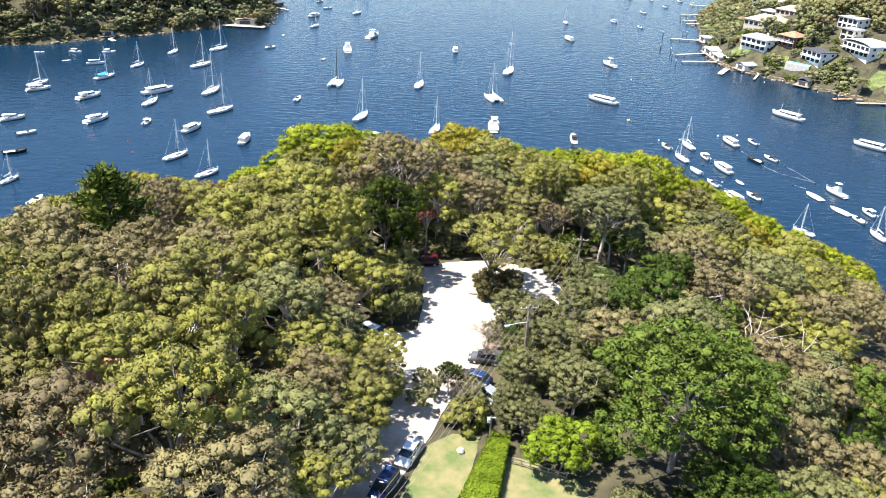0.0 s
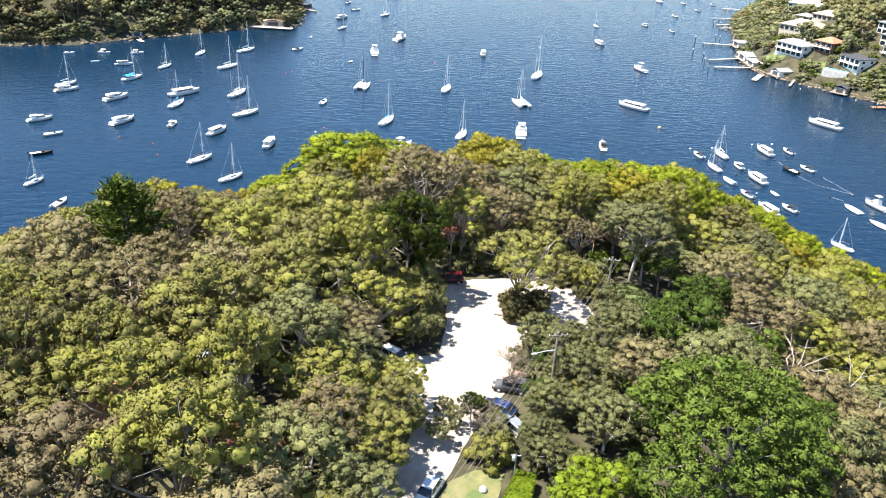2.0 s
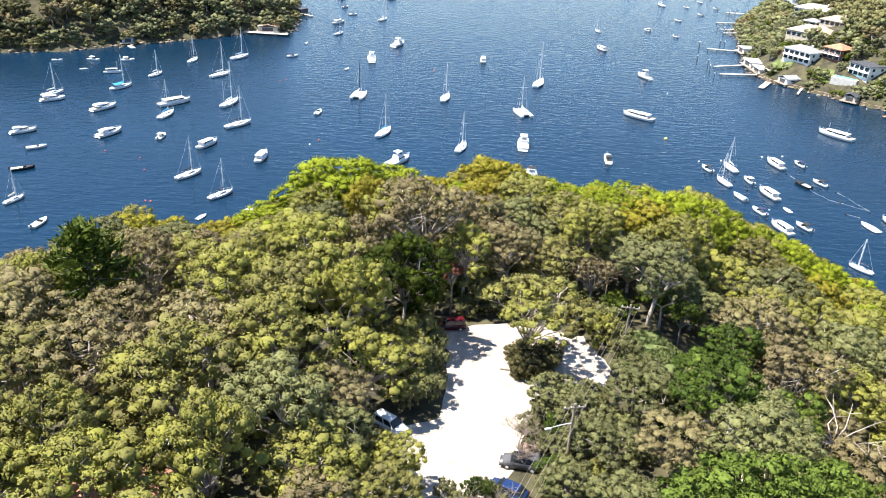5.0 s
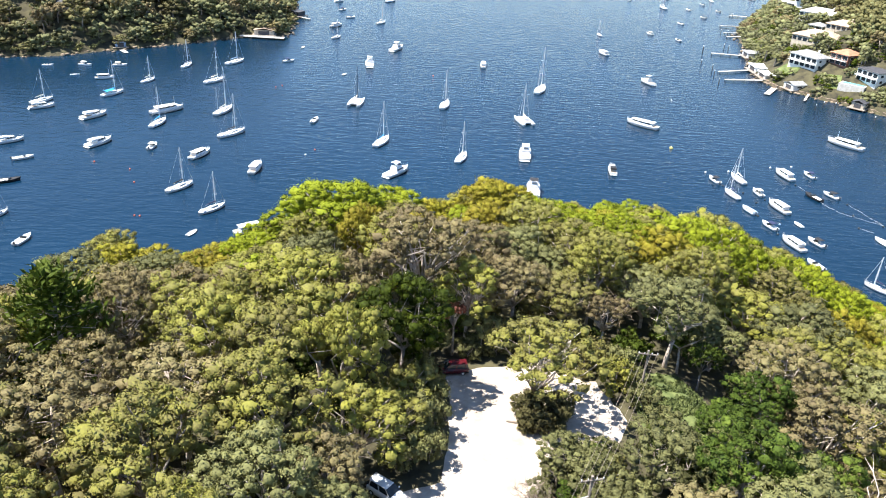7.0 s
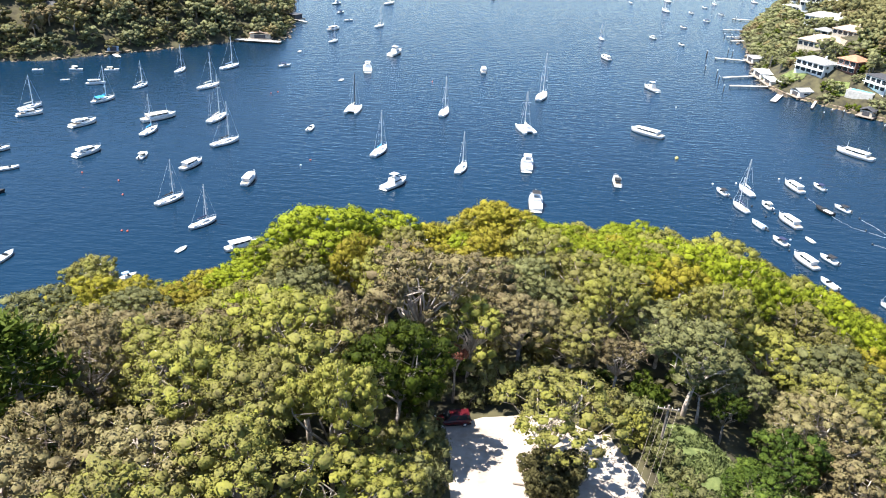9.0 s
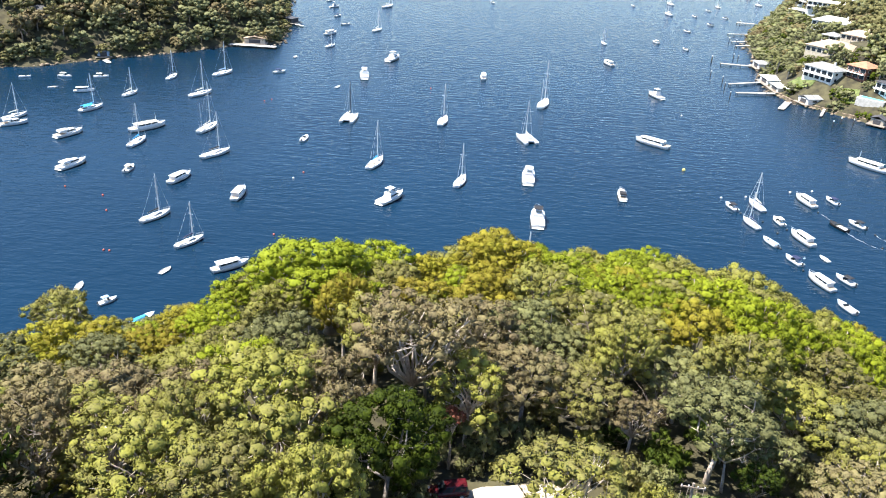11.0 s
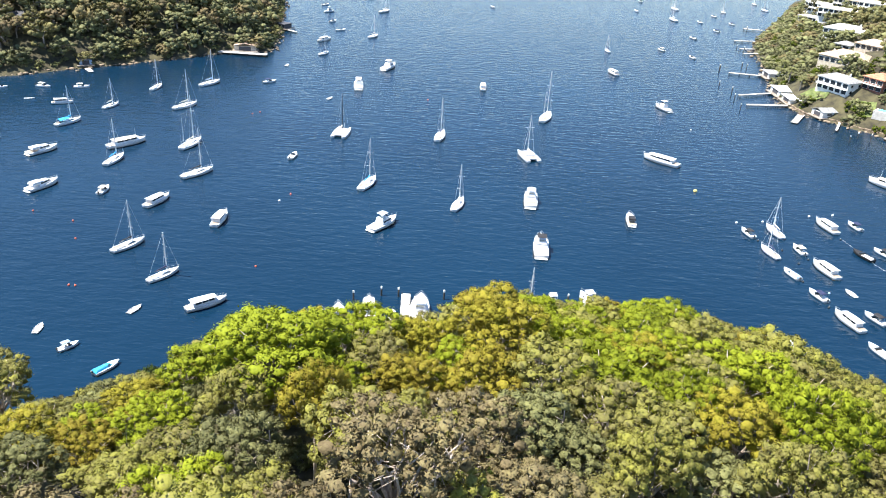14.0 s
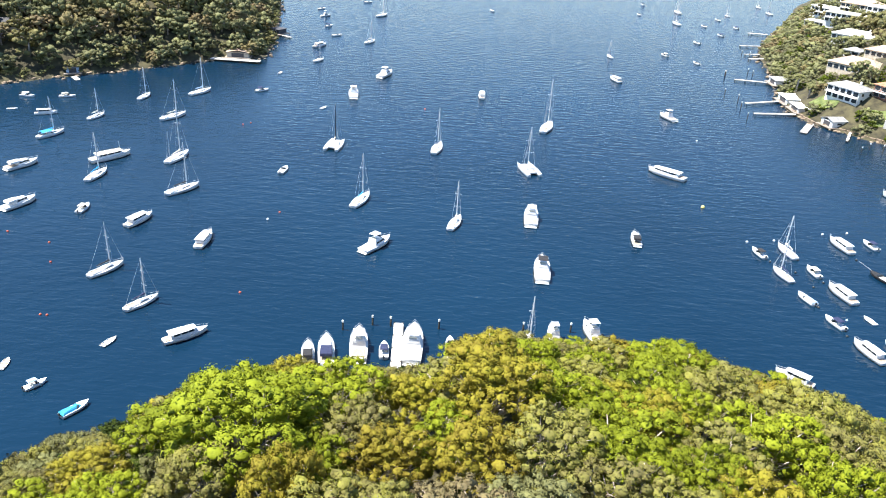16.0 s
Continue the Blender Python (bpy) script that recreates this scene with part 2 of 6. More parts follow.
def inside(x, y, line):
    """Signed distance to a shore line that closes far off: positive on land."""
    x, y = np.asarray(x, float), np.asarray(y, float)
    d, odd = np.full(x.shape, 1e9), np.zeros(x.shape, bool)
    for (ax, ay), (bx, by) in zip(line, line[1:] + line[:1]):
        ex, ey = bx - ax, by - ay
        t = np.clip(((x - ax) * ex + (y - ay) * ey) / (ex * ex + ey * ey), 0, 1)
        d = np.minimum(d, np.hypot(x - ax - t * ex, y - ay - t * ey))
        cross = ((ay > y) != (by > y)) & (x < ex * (y - ay) / (ey if ey else 1e-9) + ax)
        odd ^= cross
    return np.where(odd, d, -d)


def wobble(x, y, s):
    return np.sin(x * s + 1.3) * np.cos(y * s * 1.17 + 0.4) + 0.5 * np.sin(x * s * 2.3 + y * s * 1.9)


def height(x, y):
    """The ground's height over the water."""
    x, y = np.asarray(x, float), np.asarray(y, float)
    d = (np.interp(x, SHORE_X, SHORE_Y) - y) * 0.95 + 1.5 * wobble(x, y, 0.21)
    fall = np.clip(x - 32, 0, 60) * 0.42
    home = np.where(d > 0, 1.0 + (41.5 - fall) * (1 - np.exp(-np.maximum(d, 0) / 46)), d * 0.4)
    flat = np.clip((np.hypot((x - 5) / 22, (y - 88) / 38) - 0.7) / 0.6, 0, 1)
    home = home + flat * 0.9 * wobble(x, y, 0.12)
    dl, dr = inside(x, y, LEFT), inside(x, y, RIGHT)
    left = np.where(dl > 0, 0.6 + 38 * (1 - np.exp(-np.maximum(dl - 4, 0) / 60)) + 0.12 * dl.clip(0, 60) + 0.6 * wobble(x, y, 0.1), dl * 0.4)
    right = np.where(dr > 0, 0.8 + 44 * (1 - np.exp(-np.maximum(dr - 3, 0) / 55)), dr * 0.4)
    return np.maximum(np.maximum(np.maximum(home, left), right), -6)


def zat(x, y):
    return float(height(np.array([x]), np.array([y]))[0])


def spaced(*runs):
    return np.unique(np.concatenate([np.arange(a, b, s) for a, b, s in runs]))


gx = spaced((-3000, -480, 280), (-480, -130, 14), (-130, 140, 2.5), (140, 480, 10), (480, 3001, 280))
gy = spaced((-1500, -60, 160), (-60, 0, 20), (0, 240, 2.5), (240, 380, 20), (380, 720, 8), (720, 1300, 24), (1300, 4500, 320))
XX, YY = np.meshgrid(gx, gy)
ZZ = height(XX, YY)
nx, ny = len(gx), len(gy)
idx = np.arange(nx * ny).reshape(ny, nx)
quads = np.stack([idx[:-1, :-1], idx[:-1, 1:], idx[1:, 1:], idx[1:, :-1]], -1).reshape(-1, 4)
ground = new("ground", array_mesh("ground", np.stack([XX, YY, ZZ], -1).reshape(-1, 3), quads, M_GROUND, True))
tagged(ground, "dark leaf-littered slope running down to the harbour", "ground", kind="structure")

wx = np.array([-4500, -1500, -500, -150, 150, 500, 1500, 4500.0])
wg, hg = np.meshgrid(wx, wx + 400)
wi = np.arange(64).reshape(8, 8)
water = new("water", array_mesh("water", np.stack([wg, hg, np.zeros_like(wg)], -1).reshape(-1, 3),
                                np.stack([wi[:-1, :-1], wi[:-1, 1:], wi[1:, 1:], wi[1:, :-1]], -1).reshape(-1, 4), M_WATER))
tagged(water, "deep blue harbour water with small wind ripples", "water", kind="structure")

# the road up the ridge and the turning place at its end
ROAD = [(-11, 55), (-5.5, 55), (-2, 60), (1.2, 67), (3.2, 73), (6.5, 81), (8.4, 84), (9.2, 88), (10.6, 92), (11.6, 98.0), (17.5, 98.4), (21.5, 101.8), (23.2, 106),
        (20.4, 114.5), (13.2, 118.8), (5.3, 118), (-0.5, 116), (0.6, 108), (0.6, 100), (-0.2, 93), (-4.6, 91), (-6.6, 88), (-3.4, 84), (-2.0, 78), (-3.6, 72), (-7, 64)]


def in_poly(x, y, poly):
    odd = False
    for (ax, ay), (bx, by) in zip(poly, poly[1:] + poly[:1]):
        if (ay > y) != (by > y) and x < (bx - ax) * (y - ay) / (by - ay) + ax:
            odd = not odd
    return odd


def poly_gap(x, y, poly):
    if in_poly(x, y, poly):
        return 0.0
    best = 1e9
    for (ax, ay), (bx, by) in zip(poly, poly[1:] + poly[:1]):
        ex, ey = bx - ax, by - ay
        t = min(1, max(0, ((x - ax) * ex + (y - ay) * ey) / (ex * ex + ey * ey)))
        best = min(best, math.hypot(x - ax - t * ex, y - ay - t * ey))
    return best


def sheet(name, poly, material, lift, label, category, step=0.8):
    """A sheet that lies on the ground inside an outline with a ragged edge."""
    xs, ys = [p[0] for p in poly], [p[1] for p in poly]
    bm = bmesh.new()
    ring = []
    for (ax, ay), (bx, by) in zip(poly, poly[1:] + poly[:1]):
        n = max(2, int(math.hypot(bx - ax, by - ay) / step))
        for k in range(n):
            t = k / n
            x, y = ax + (bx - ax) * t, ay + (by - ay) * t
            w = 0.35 * noise.noise((x * 0.6, y * 0.6, 2))
            ring.append(bm.verts.new((x + w, y + w, 0)))
    bm.faces.new(ring)
    cuts = [((c, 0, 0), (1, 0, 0)) for c in np.arange(min(xs), max(xs), 1.6)] + [((0, c, 0), (0, 1, 0)) for c in np.arange(min(ys), max(ys), 1.6)]
    for co, no in cuts:
        bmesh.ops.bisect_plane(bm, geom=bm.verts[:] + bm.edges[:] + bm.faces[:], plane_co=co, plane_no=no)
    zs = height([v.co.x for v in bm.verts], [v.co.y for v in bm.verts])
    for v, z in zip(bm.verts, zs):
        v.co.z = z + lift
    bmesh.ops.triangulate(bm, faces=bm.faces[:])
    bmesh.ops.recalc_face_normals(bm, faces=bm.faces[:])
    me = bpy.data.meshes.new(name)
    bm.to_mesh(me)
    me.materials.append(material)
    return tagged(new(name, me), label, category, kind="structure")


sheet("road", ROAD, M_ROAD, 0.07, "sun-bleached pale gravel road and turning place", "road")
LAWN = [(-1.2, 59), (1.5, 67.2), (4.5, 69.5), (7.6, 69), (6.2, 63), (3.4, 55), (-2.5, 54)]
sheet("lawn", LAWN, M_LAWN, 0.05, "dry patchy grass verge beside the road", "lawn")
GRASS = [(25, 101), (24.6, 108), (24, 114), (28, 118), (32.5, 118), (35.5, 113), (35, 105), (32, 99), (28, 97)]
sheet("grass", GRASS, M_GRASS, 0.05, "patch of fresh green grass under the power pole", "grass")
LAWN2 = [(9.5, 66), (13, 65), (18, 61), (19, 54), (8, 54), (9, 60)]
sheet("lawn", LAWN2, M_LAWN, 0.05, "short green garden lawn behind the hedge", "lawn")


sheet("bare_soil", [(9.4, 86.6), (12.6, 87.2), (13.2, 90.4), (11.8, 92.2), (10.2, 90.6)], M_SOIL, 0.09, "bare pinkish sandy soil at the road edge", "ground")


# ---- trees ----
ICO_V, ICO_F = [], []
_b = bmesh.new()
bmesh.ops.create_icosphere(_b, subdivisions=1, radius=1)
ICO_V = np.array([v.co[:] for v in _b.verts])
ICO_F = np.array([[v.index for v in f.verts] for f in _b.faces])
_b.free()


def unit(v):
    return v / np.maximum(np.linalg.norm(v, axis=-1, keepdims=True), 1e-9)


def crown_parts(rng, radius, rise, domes, puff, leaf, per_puff, low=-0.5, gap=1.0, tries=1900, core=0.70, lobe=(0.25, 0.36), shag=0.30):
    """Corners, normals, faces and puff places of a crown of domes that carry rounded puffs of leaves. Its middle is the origin."""
    spots = []
    for k in range(domes * 2):
        a, r = 2.4 * k + rng.random(), radius * 0.80 * math.sqrt((k + 0.3) / (domes * 2))
        lift = rise * (0.42 - 0.75 * (r / radius) ** 2 + rng.uniform(-0.30, 0.20))
        spots.append((r * math.cos(a), r * math.sin(a), lift, radius * rng.uniform(*lobe)))
    for k in range(domes // 2 + 1 if low < -0.3 else 0):
        a, r = 2.4 * k + rng.random(), radius * rng.uniform(0.45, 0.8)
        spots.append((r * math.cos(a), r * math.sin(a), -rise * rng.uniform(0.45, 0.85), radius * rng.uniform(0.22, 0.32)))
    sp = np.array(spots)
    kept = np.zeros((0, 7))
    for _ in range(tries):
        cx, cy, cz, cr = sp[rng.integers(len(sp))]
        d = rng.normal(size=3)
        d /= np.linalg.norm(d)
        if d[2] < low:
            continue
        p = np.array((cx, cy, cz)) + d * (cr, cr, cr * 0.82) * rng.uniform(0.84, 1.05)
        if np.any(((p - sp[:, :3]) ** 2 * (1, 1, 1.44)).sum(1) < (sp[:, 3] * 0.70) ** 2):
            continue
        r = puff * rng.uniform(0.5, 1.3)
        if len(kept) == 0 or np.all(((p - kept[:, :3]) ** 2).sum(1) > (gap * 0.69 * (r + kept[:, 3])) ** 2):
            kept = np.vstack([kept, (*p, r, *d)])
    puffs, heading = kept[:, :4], kept[:, 4:]
    n = len(puffs) * per_puff
    own = np.repeat(np.arange(len(puffs)), per_puff)
    d = rng.normal(size=(n, 3)) + (0, 0, 0.35)
    d /= np.linalg.norm(d, axis=1)[:, None]
    d[:, 2] = np.where(d[:, 2] < -0.35, -d[:, 2], d[:, 2])
    lump = 1 + 0.16 * np.sin(d[:, 0] * 5 + own) * np.cos(d[:, 1] * 4 + own * 1.7)
    c = puffs[own, :3] + d * (puffs[own, 3] * lump * (1.14 - 0.5 * rng.random(n) ** 1.6))[:, None] * (1, 1, 0.80)
    nrm = unit(d + heading[own] * 0.3 + rng.normal(size=(n, 3)) * 0.42)
    a = unit(np.cross(nrm, rng.normal(size=(n, 3))))
    b = np.cross(nrm, a)
    size = (leaf * rng.uniform(0.6, 1.35, n))[:, None]
    bend = nrm * size * 0.18
    tri = np.stack([c - a * size, c - b * size * 0.62 + bend, c + a * size * 0.8 + b * size * 0.5], 1).reshape(-1, 3)
    soft = np.repeat(unit(d * 0.8 + heading[own] * 0.5 + rng.normal(size=(n, 3)) * shag), 3, axis=0)
    swell = rng.uniform(0.74, 1.16, (len(puffs), len(ICO_V), 1))
    body = (puffs[:, None, :3] + ICO_V[None] * (puffs[:, 3] * core)[:, None, None] * (1, 1, 0.8) * swell).reshape(-1, 3)
    round_off = unit(ICO_V[None] * 0.8 + heading[:, None, :] * 0.5).reshape(-1, 3)
    faces = np.concatenate([np.arange(n * 3).reshape(n, 3), (ICO_F[None] + (np.arange(len(puffs)) * len(ICO_V))[:, None, None]).reshape(-1, 3) + n * 3])
    return np.concatenate([tri, body]), np.concatenate([soft, round_off]), faces, puffs


def wood(rng, tall, girth, middle, puffs, limbs, bend=0.6):
    """A leaning trunk that forks into limbs, which reach the puffs of the crown."""
    g = Geo()
    fork = Vector((rng.uniform(-1, 1) * bend, rng.uniform(-1, 1) * bend, tall * 0.42))
    g.tube([(0, 0, -0.3 * tall), (fork.x * 0.2, fork.y * 0.2, tall * 0.15), fork], [girth * 1.35, girth * 0.9, girth * 0.75], 8)
    picks = rng.choice(len(puffs), min(limbs, len(puffs)), replace=False)
    for k in picks:
        end = Vector(puffs[k][:3]) + Vector((0, 0, middle + 0.55 * puffs[k][3]))
        a = fork.lerp(end, 0.35) + Vector((rng.normal() * 0.5, rng.normal() * 0.5, 0.3))
        b = fork.lerp(end, 0.72) + Vector((rng.normal() * 0.5, rng.normal() * 0.5, -0.2))
        g.tube([fork - Vector((0, 0, 0.3)), a, b, end], [girth * 0.55, girth * 0.38, girth * 0.26, girth * 0.12], 5)
        for _ in range(2):
            near = puffs[np.argmin(np.linalg.norm(puffs[:, :3] - (np.array(b) - (0, 0, middle)) - rng.normal(size=3) * 1.5, axis=1))]
            g.tube([b, b.lerp(Vector(near[:3]) + Vector((0, 0, middle)), 0.95)], [girth * 0.18, girth * 0.05], 4)
    return g


PROTO = {}


def tree_kind(key, seed, name, category, label, leaf_mat, bark, tall=15.0, radius=5.2, rise=3.8, domes=6, puff=0.84, leaf=0.165, per_puff=44, limbs=14, girth=0.30, **more):
    """The first tree of a kind, kept out of the way as a set of meshes; planted by plant()."""
    rng = np.random.default_rng(seed)
    v, normals, faces, puffs = crown_parts(rng, radius, rise, domes, puff, leaf, per_puff, **more)
    middle = tall - float(np.percentile(puffs[:, 2] + puffs[:, 3], 98))
    crown = array_mesh("crown", v + (0, 0, middle), faces, leaf_mat, True, normals)
    PROTO[key] = dict(name=name, category=category, label=label, crown=crown, trunk=wood(rng, tall, girth, middle, puffs, limbs).mesh("trunk", bark, True), tall=tall, radius=radius)
    return PROTO[key]


def plant(key, x, y, top=None, radius=None, turn=0.0, label="", group=""):
    """A tree of a kind on the ground at x, y, with its top and spread given."""
    p = PROTO[key]
    z = zat(x, y)
    sz = (max(top - z, 2.0) if top else p["tall"]) / p["tall"]
    sx = radius / p["radius"] if radius else max(0.75, min(1.35, sz))
    deep = min(max(sz, 0.80 * sx), 1.35 * sx)
    ob = thing(p["name"], Matrix.Translation((x, y, z)) @ Matrix.Rotation(turn, 4, "Z"), label or p["label"], p["category"], group)
    for piece in ("trunk", "crown"):
        o = new(piece, p[piece])
        o.parent = ob
        o.matrix_basis = Matrix.Translation((0, 0, p["tall"] * (sz - deep))) @ Matrix.Diagonal((sx, sx, deep, 1))
    return ob


GUM = ("eucalyptus_tree", "tree")
tree_kind("olive1", 11, *GUM, "spreading gum tree with olive green leaf clumps", M_OLIVE, M_PALEBARK)
tree_kind("olive2", 12, *GUM, "broad gum tree with yellowish green leaf clumps", M_OLIVE, M_BARK, domes=7, radius=5.6)
tree_kind("olive3", 13, *GUM, "open gum tree with olive leaf clumps and pale limbs", M_OLIVE, M_PALEBARK, domes=5, gap=1.1, limbs=20)
tree_kind("grey1", 14, *GUM, "gum tree with dull grey brown foliage and pale limbs", M_GREY, M_PALEBARK, domes=6, gap=1.2, limbs=24, puff=0.74, shag=0.42)
tree_kind("grey2", 15, *GUM, "rounded gum tree with brownish olive foliage", M_GREY, M_BARK, domes=7, puff=0.76, shag=0.4)
tree_kind("lime1", 16, "angophora_tree", "tree", "broad tree with bright lime green leaf clumps", M_LIME, M_BARK, domes=7, radius=6.2, rise=4.8, limbs=16, lobe=(0.22, 0.34), tries=3200)
tree_kind("lime2", 17, "angophora_tree", "tree", "rounded tree with yellow green sunlit leaf clumps", M_LIME, M_PALEBARK, domes=6)
tree_kind("amber1", 46, *GUM, "broad gum with amber tipped yellowish foliage", M_AMBER, M_PALEBARK, domes=7, radius=5.8)
tree_kind("lime3", 45, "garden_tree", "tree", "small bright yellow green garden tree", M_HEDGE, M_BARK, tall=7.0, radius=3.2, rise=2.4, domes=5, limbs=5, girth=0.12, low=-0.5, puff=0.55, leaf=0.12, per_puff=50)
tree_kind("dark1", 18, "fig_tree", "tree", "dense dark green fig tree", M_DARK, M_BARK, domes=6, rise=4.6, low=-0.5, puff=0.8)
tree_kind("fig1", 55, "fig_tree", "tree", "dense rounded green fig tree beside the clearing", M_FIG, M_BARK, domes=7, rise=4.8, low=-0.7, puff=0.8, shag=0.4)
tree_kind("green1", 19, "camphor_tree", "tree", "large dense fresh green broadleaf tree", M_GREEN, M_BARK, domes=11, radius=8.5, rise=6.0, low=-0.45, tall=17.0, puff=0.72, leaf=0.17, per_puff=48, tries=6500, gap=1.12, core=0.60, lobe=(0.16, 0.25), shag=0.5)
tree_kind("green2", 20, "broadleaf_tree", "tree", "rounded fresh green broadleaf tree", M_GREEN, M_BARK, domes=5, tall=12.0, low=-0.45, puff=0.75, shag=0.45)
tree_kind("sage1", 21, "banksia_tree", "tree", "low bushy grey green coastal tree", M_SAGE, M_BARK, domes=5, tall=10.0, low=-0.45, radius=4.4, puff=0.7, shag=0.5)
tree_kind("sage2", 22, *GUM, "gum tree with soft grey green leaf clumps", M_SAGE, M_PALEBARK, domes=6, puff=0.76, shag=0.4)
tree_kind("shade1", 52, "shrub", "shrub", "dense dark olive bush", M_DARKOLIVE, M_BARK, tall=4.6, radius=3.6, rise=2.4, domes=5, limbs=5, girth=0.1, low=-0.7, puff=0.6, leaf=0.15, shag=0.5)
tree_kind("clearing1", 53, *GUM, "open gum with airy olive foliage", M_OLIVE, M_PALEBARK, domes=7, gap=1.05, rise=3.6, radius=6.0, limbs=18, low=-0.3, core=0.66, puff=0.8, per_puff=36, girth=0.20, shag=0.45)
tree_kind("red1", 23, "flowering_tree", "tree", "small tree with dry reddish brown foliage", M_RED, M_BARK, domes=3, radius=2.6, rise=2.0, tall=9.0, puff=0.5, leaf=0.13, per_puff=40, shag=0.5)
FARKIND = dict(puff=1.35, leaf=0.36, per_puff=16, core=0.86, low=-0.75, rise=4.8, tall=9.0, gap=1.15, tries=1000)
tree_kind("far1", 24, "woodland_tree", "tree", "olive gum tree on the far shore", M_FAROLIVE, M_BARK, domes=5, limbs=5, **FARKIND)
tree_kind("far2", 25, "woodland_tree", "tree", "rounded olive tree on the far shore", M_GREY, M_BARK, domes=5, limbs=5, **FARKIND)
tree_kind("far3", 26, "woodland_tree", "tree", "dark green tree on the far shore", M_DARKOLIVE, M_BARK, domes=5, limbs=4, **FARKIND)
tree_kind("far4", 27, "garden_tree", "tree", "fresh green garden tree among the houses", M_FAROLIVE, M_BARK, domes=4, limbs=4, radius=4.2, **{**FARKIND, "tall": 6.5, "rise": 3.6})


def pine_kind():
    """A tall pine with upswept tiers of dark needles."""
    rng = np.random.default_rng(31)
    quads, cores, base = [], [], 0
    tall = 20.0
    g = Geo().tube([(0, 0, -0.8), (0.1, 0, 9), (0, 0.1, tall - 0.4)], [0.42, 0.28, 0.05], 8)
    for k in range(70):
        h = 5.0 + (tall - 5.2) * (k / 70) ** 0.9
        reach = 0.6 + 4.6 * math.sin(min(1.0, (tall - h) / 11.0) * math.pi / 2) * rng.uniform(0.6, 1.1)
        a = k * 2.4 + rng.random() * 0.5
        tip = Vector((math.cos(a) * reach, math.sin(a) * reach, h + reach * rng.uniform(0.05, 0.4)))
        g.tube([(0, 0, h - 0.2), tip], [0.07, 0.02], 4)
        for j in range(46):
            t = rng.uniform(0.3, 1.05)
            c = np.array((0, 0, h)) * (1 - t) + np.array(tip) * t + rng.normal(size=3) * (0.42, 0.42, 0.30)
            u = np.array((tip.x, tip.y, reach * 0.5)) / max(reach, 0.3) * 0.6 + rng.normal(size=3) * 0.5 + (0, 0, 0.4)
            u /= np.linalg.norm(u)
            w = np.cross(u, rng.normal(size=3))
            w /= np.linalg.norm(w)
            s = rng.uniform(0.3, 0.6)
            quads.append([c - u * s, c - w * s * 0.3, c + u * s, c + w * s * 0.3])
    q = np.array(quads).reshape(-1, 3)
    f = np.arange(len(q)).reshape(-1, 4)
    PROTO["pine"] = dict(name="pine_tree", category="tree", label="tall dark green pine with upswept needle tiers", tall=tall, radius=5.0, crown=array_mesh("crown", q, f, M_DARK), trunk=g.mesh("trunk", M_BARK, True))


pine_kind()

TAKEN = []
# reach to open water by bearing in degrees, along the camera's sight lines over the treeline at three of its positions
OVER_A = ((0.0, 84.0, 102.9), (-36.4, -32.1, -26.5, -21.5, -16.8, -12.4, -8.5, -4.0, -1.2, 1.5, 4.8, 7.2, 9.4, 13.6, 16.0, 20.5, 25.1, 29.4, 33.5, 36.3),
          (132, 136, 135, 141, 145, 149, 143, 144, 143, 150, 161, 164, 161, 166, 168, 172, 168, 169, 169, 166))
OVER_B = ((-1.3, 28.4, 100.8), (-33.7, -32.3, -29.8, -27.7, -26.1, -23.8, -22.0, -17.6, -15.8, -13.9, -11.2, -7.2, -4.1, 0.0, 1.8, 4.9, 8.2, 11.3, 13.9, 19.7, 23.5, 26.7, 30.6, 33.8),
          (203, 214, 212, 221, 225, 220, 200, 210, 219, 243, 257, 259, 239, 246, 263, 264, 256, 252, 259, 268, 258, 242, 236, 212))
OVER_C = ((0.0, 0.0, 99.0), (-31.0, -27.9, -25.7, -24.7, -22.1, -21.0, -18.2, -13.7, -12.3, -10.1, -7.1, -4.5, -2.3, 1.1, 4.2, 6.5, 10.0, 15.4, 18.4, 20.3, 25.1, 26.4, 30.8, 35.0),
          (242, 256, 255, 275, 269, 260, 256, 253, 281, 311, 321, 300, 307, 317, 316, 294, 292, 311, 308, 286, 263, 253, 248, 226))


def sightline_limit(x, y):
    """The tallest a tree may stand at a place to fit the camera's view of the treeline."""
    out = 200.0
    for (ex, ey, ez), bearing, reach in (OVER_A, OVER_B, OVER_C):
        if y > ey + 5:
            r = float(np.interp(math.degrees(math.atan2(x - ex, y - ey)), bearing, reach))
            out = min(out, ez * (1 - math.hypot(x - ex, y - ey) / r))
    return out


# the same view cap taken around a crown's edge, with some slack
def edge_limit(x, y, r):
    return min(sightline_limit(x + 0.8 * r * i, y + 0.8 * r * j) for i, j in ((1, 0), (-1, 0), (0, 1), (0, -1), (0.7, 0.7), (-0.7, 0.7))) + 4.0


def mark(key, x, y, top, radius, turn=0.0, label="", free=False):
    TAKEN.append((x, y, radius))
    # top cut down to fit the treeline in the camera's view
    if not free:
        top = min(top, sightline_limit(x, y) + 0.3, edge_limit(x, y, radius) + 0.5)
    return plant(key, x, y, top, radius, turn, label)


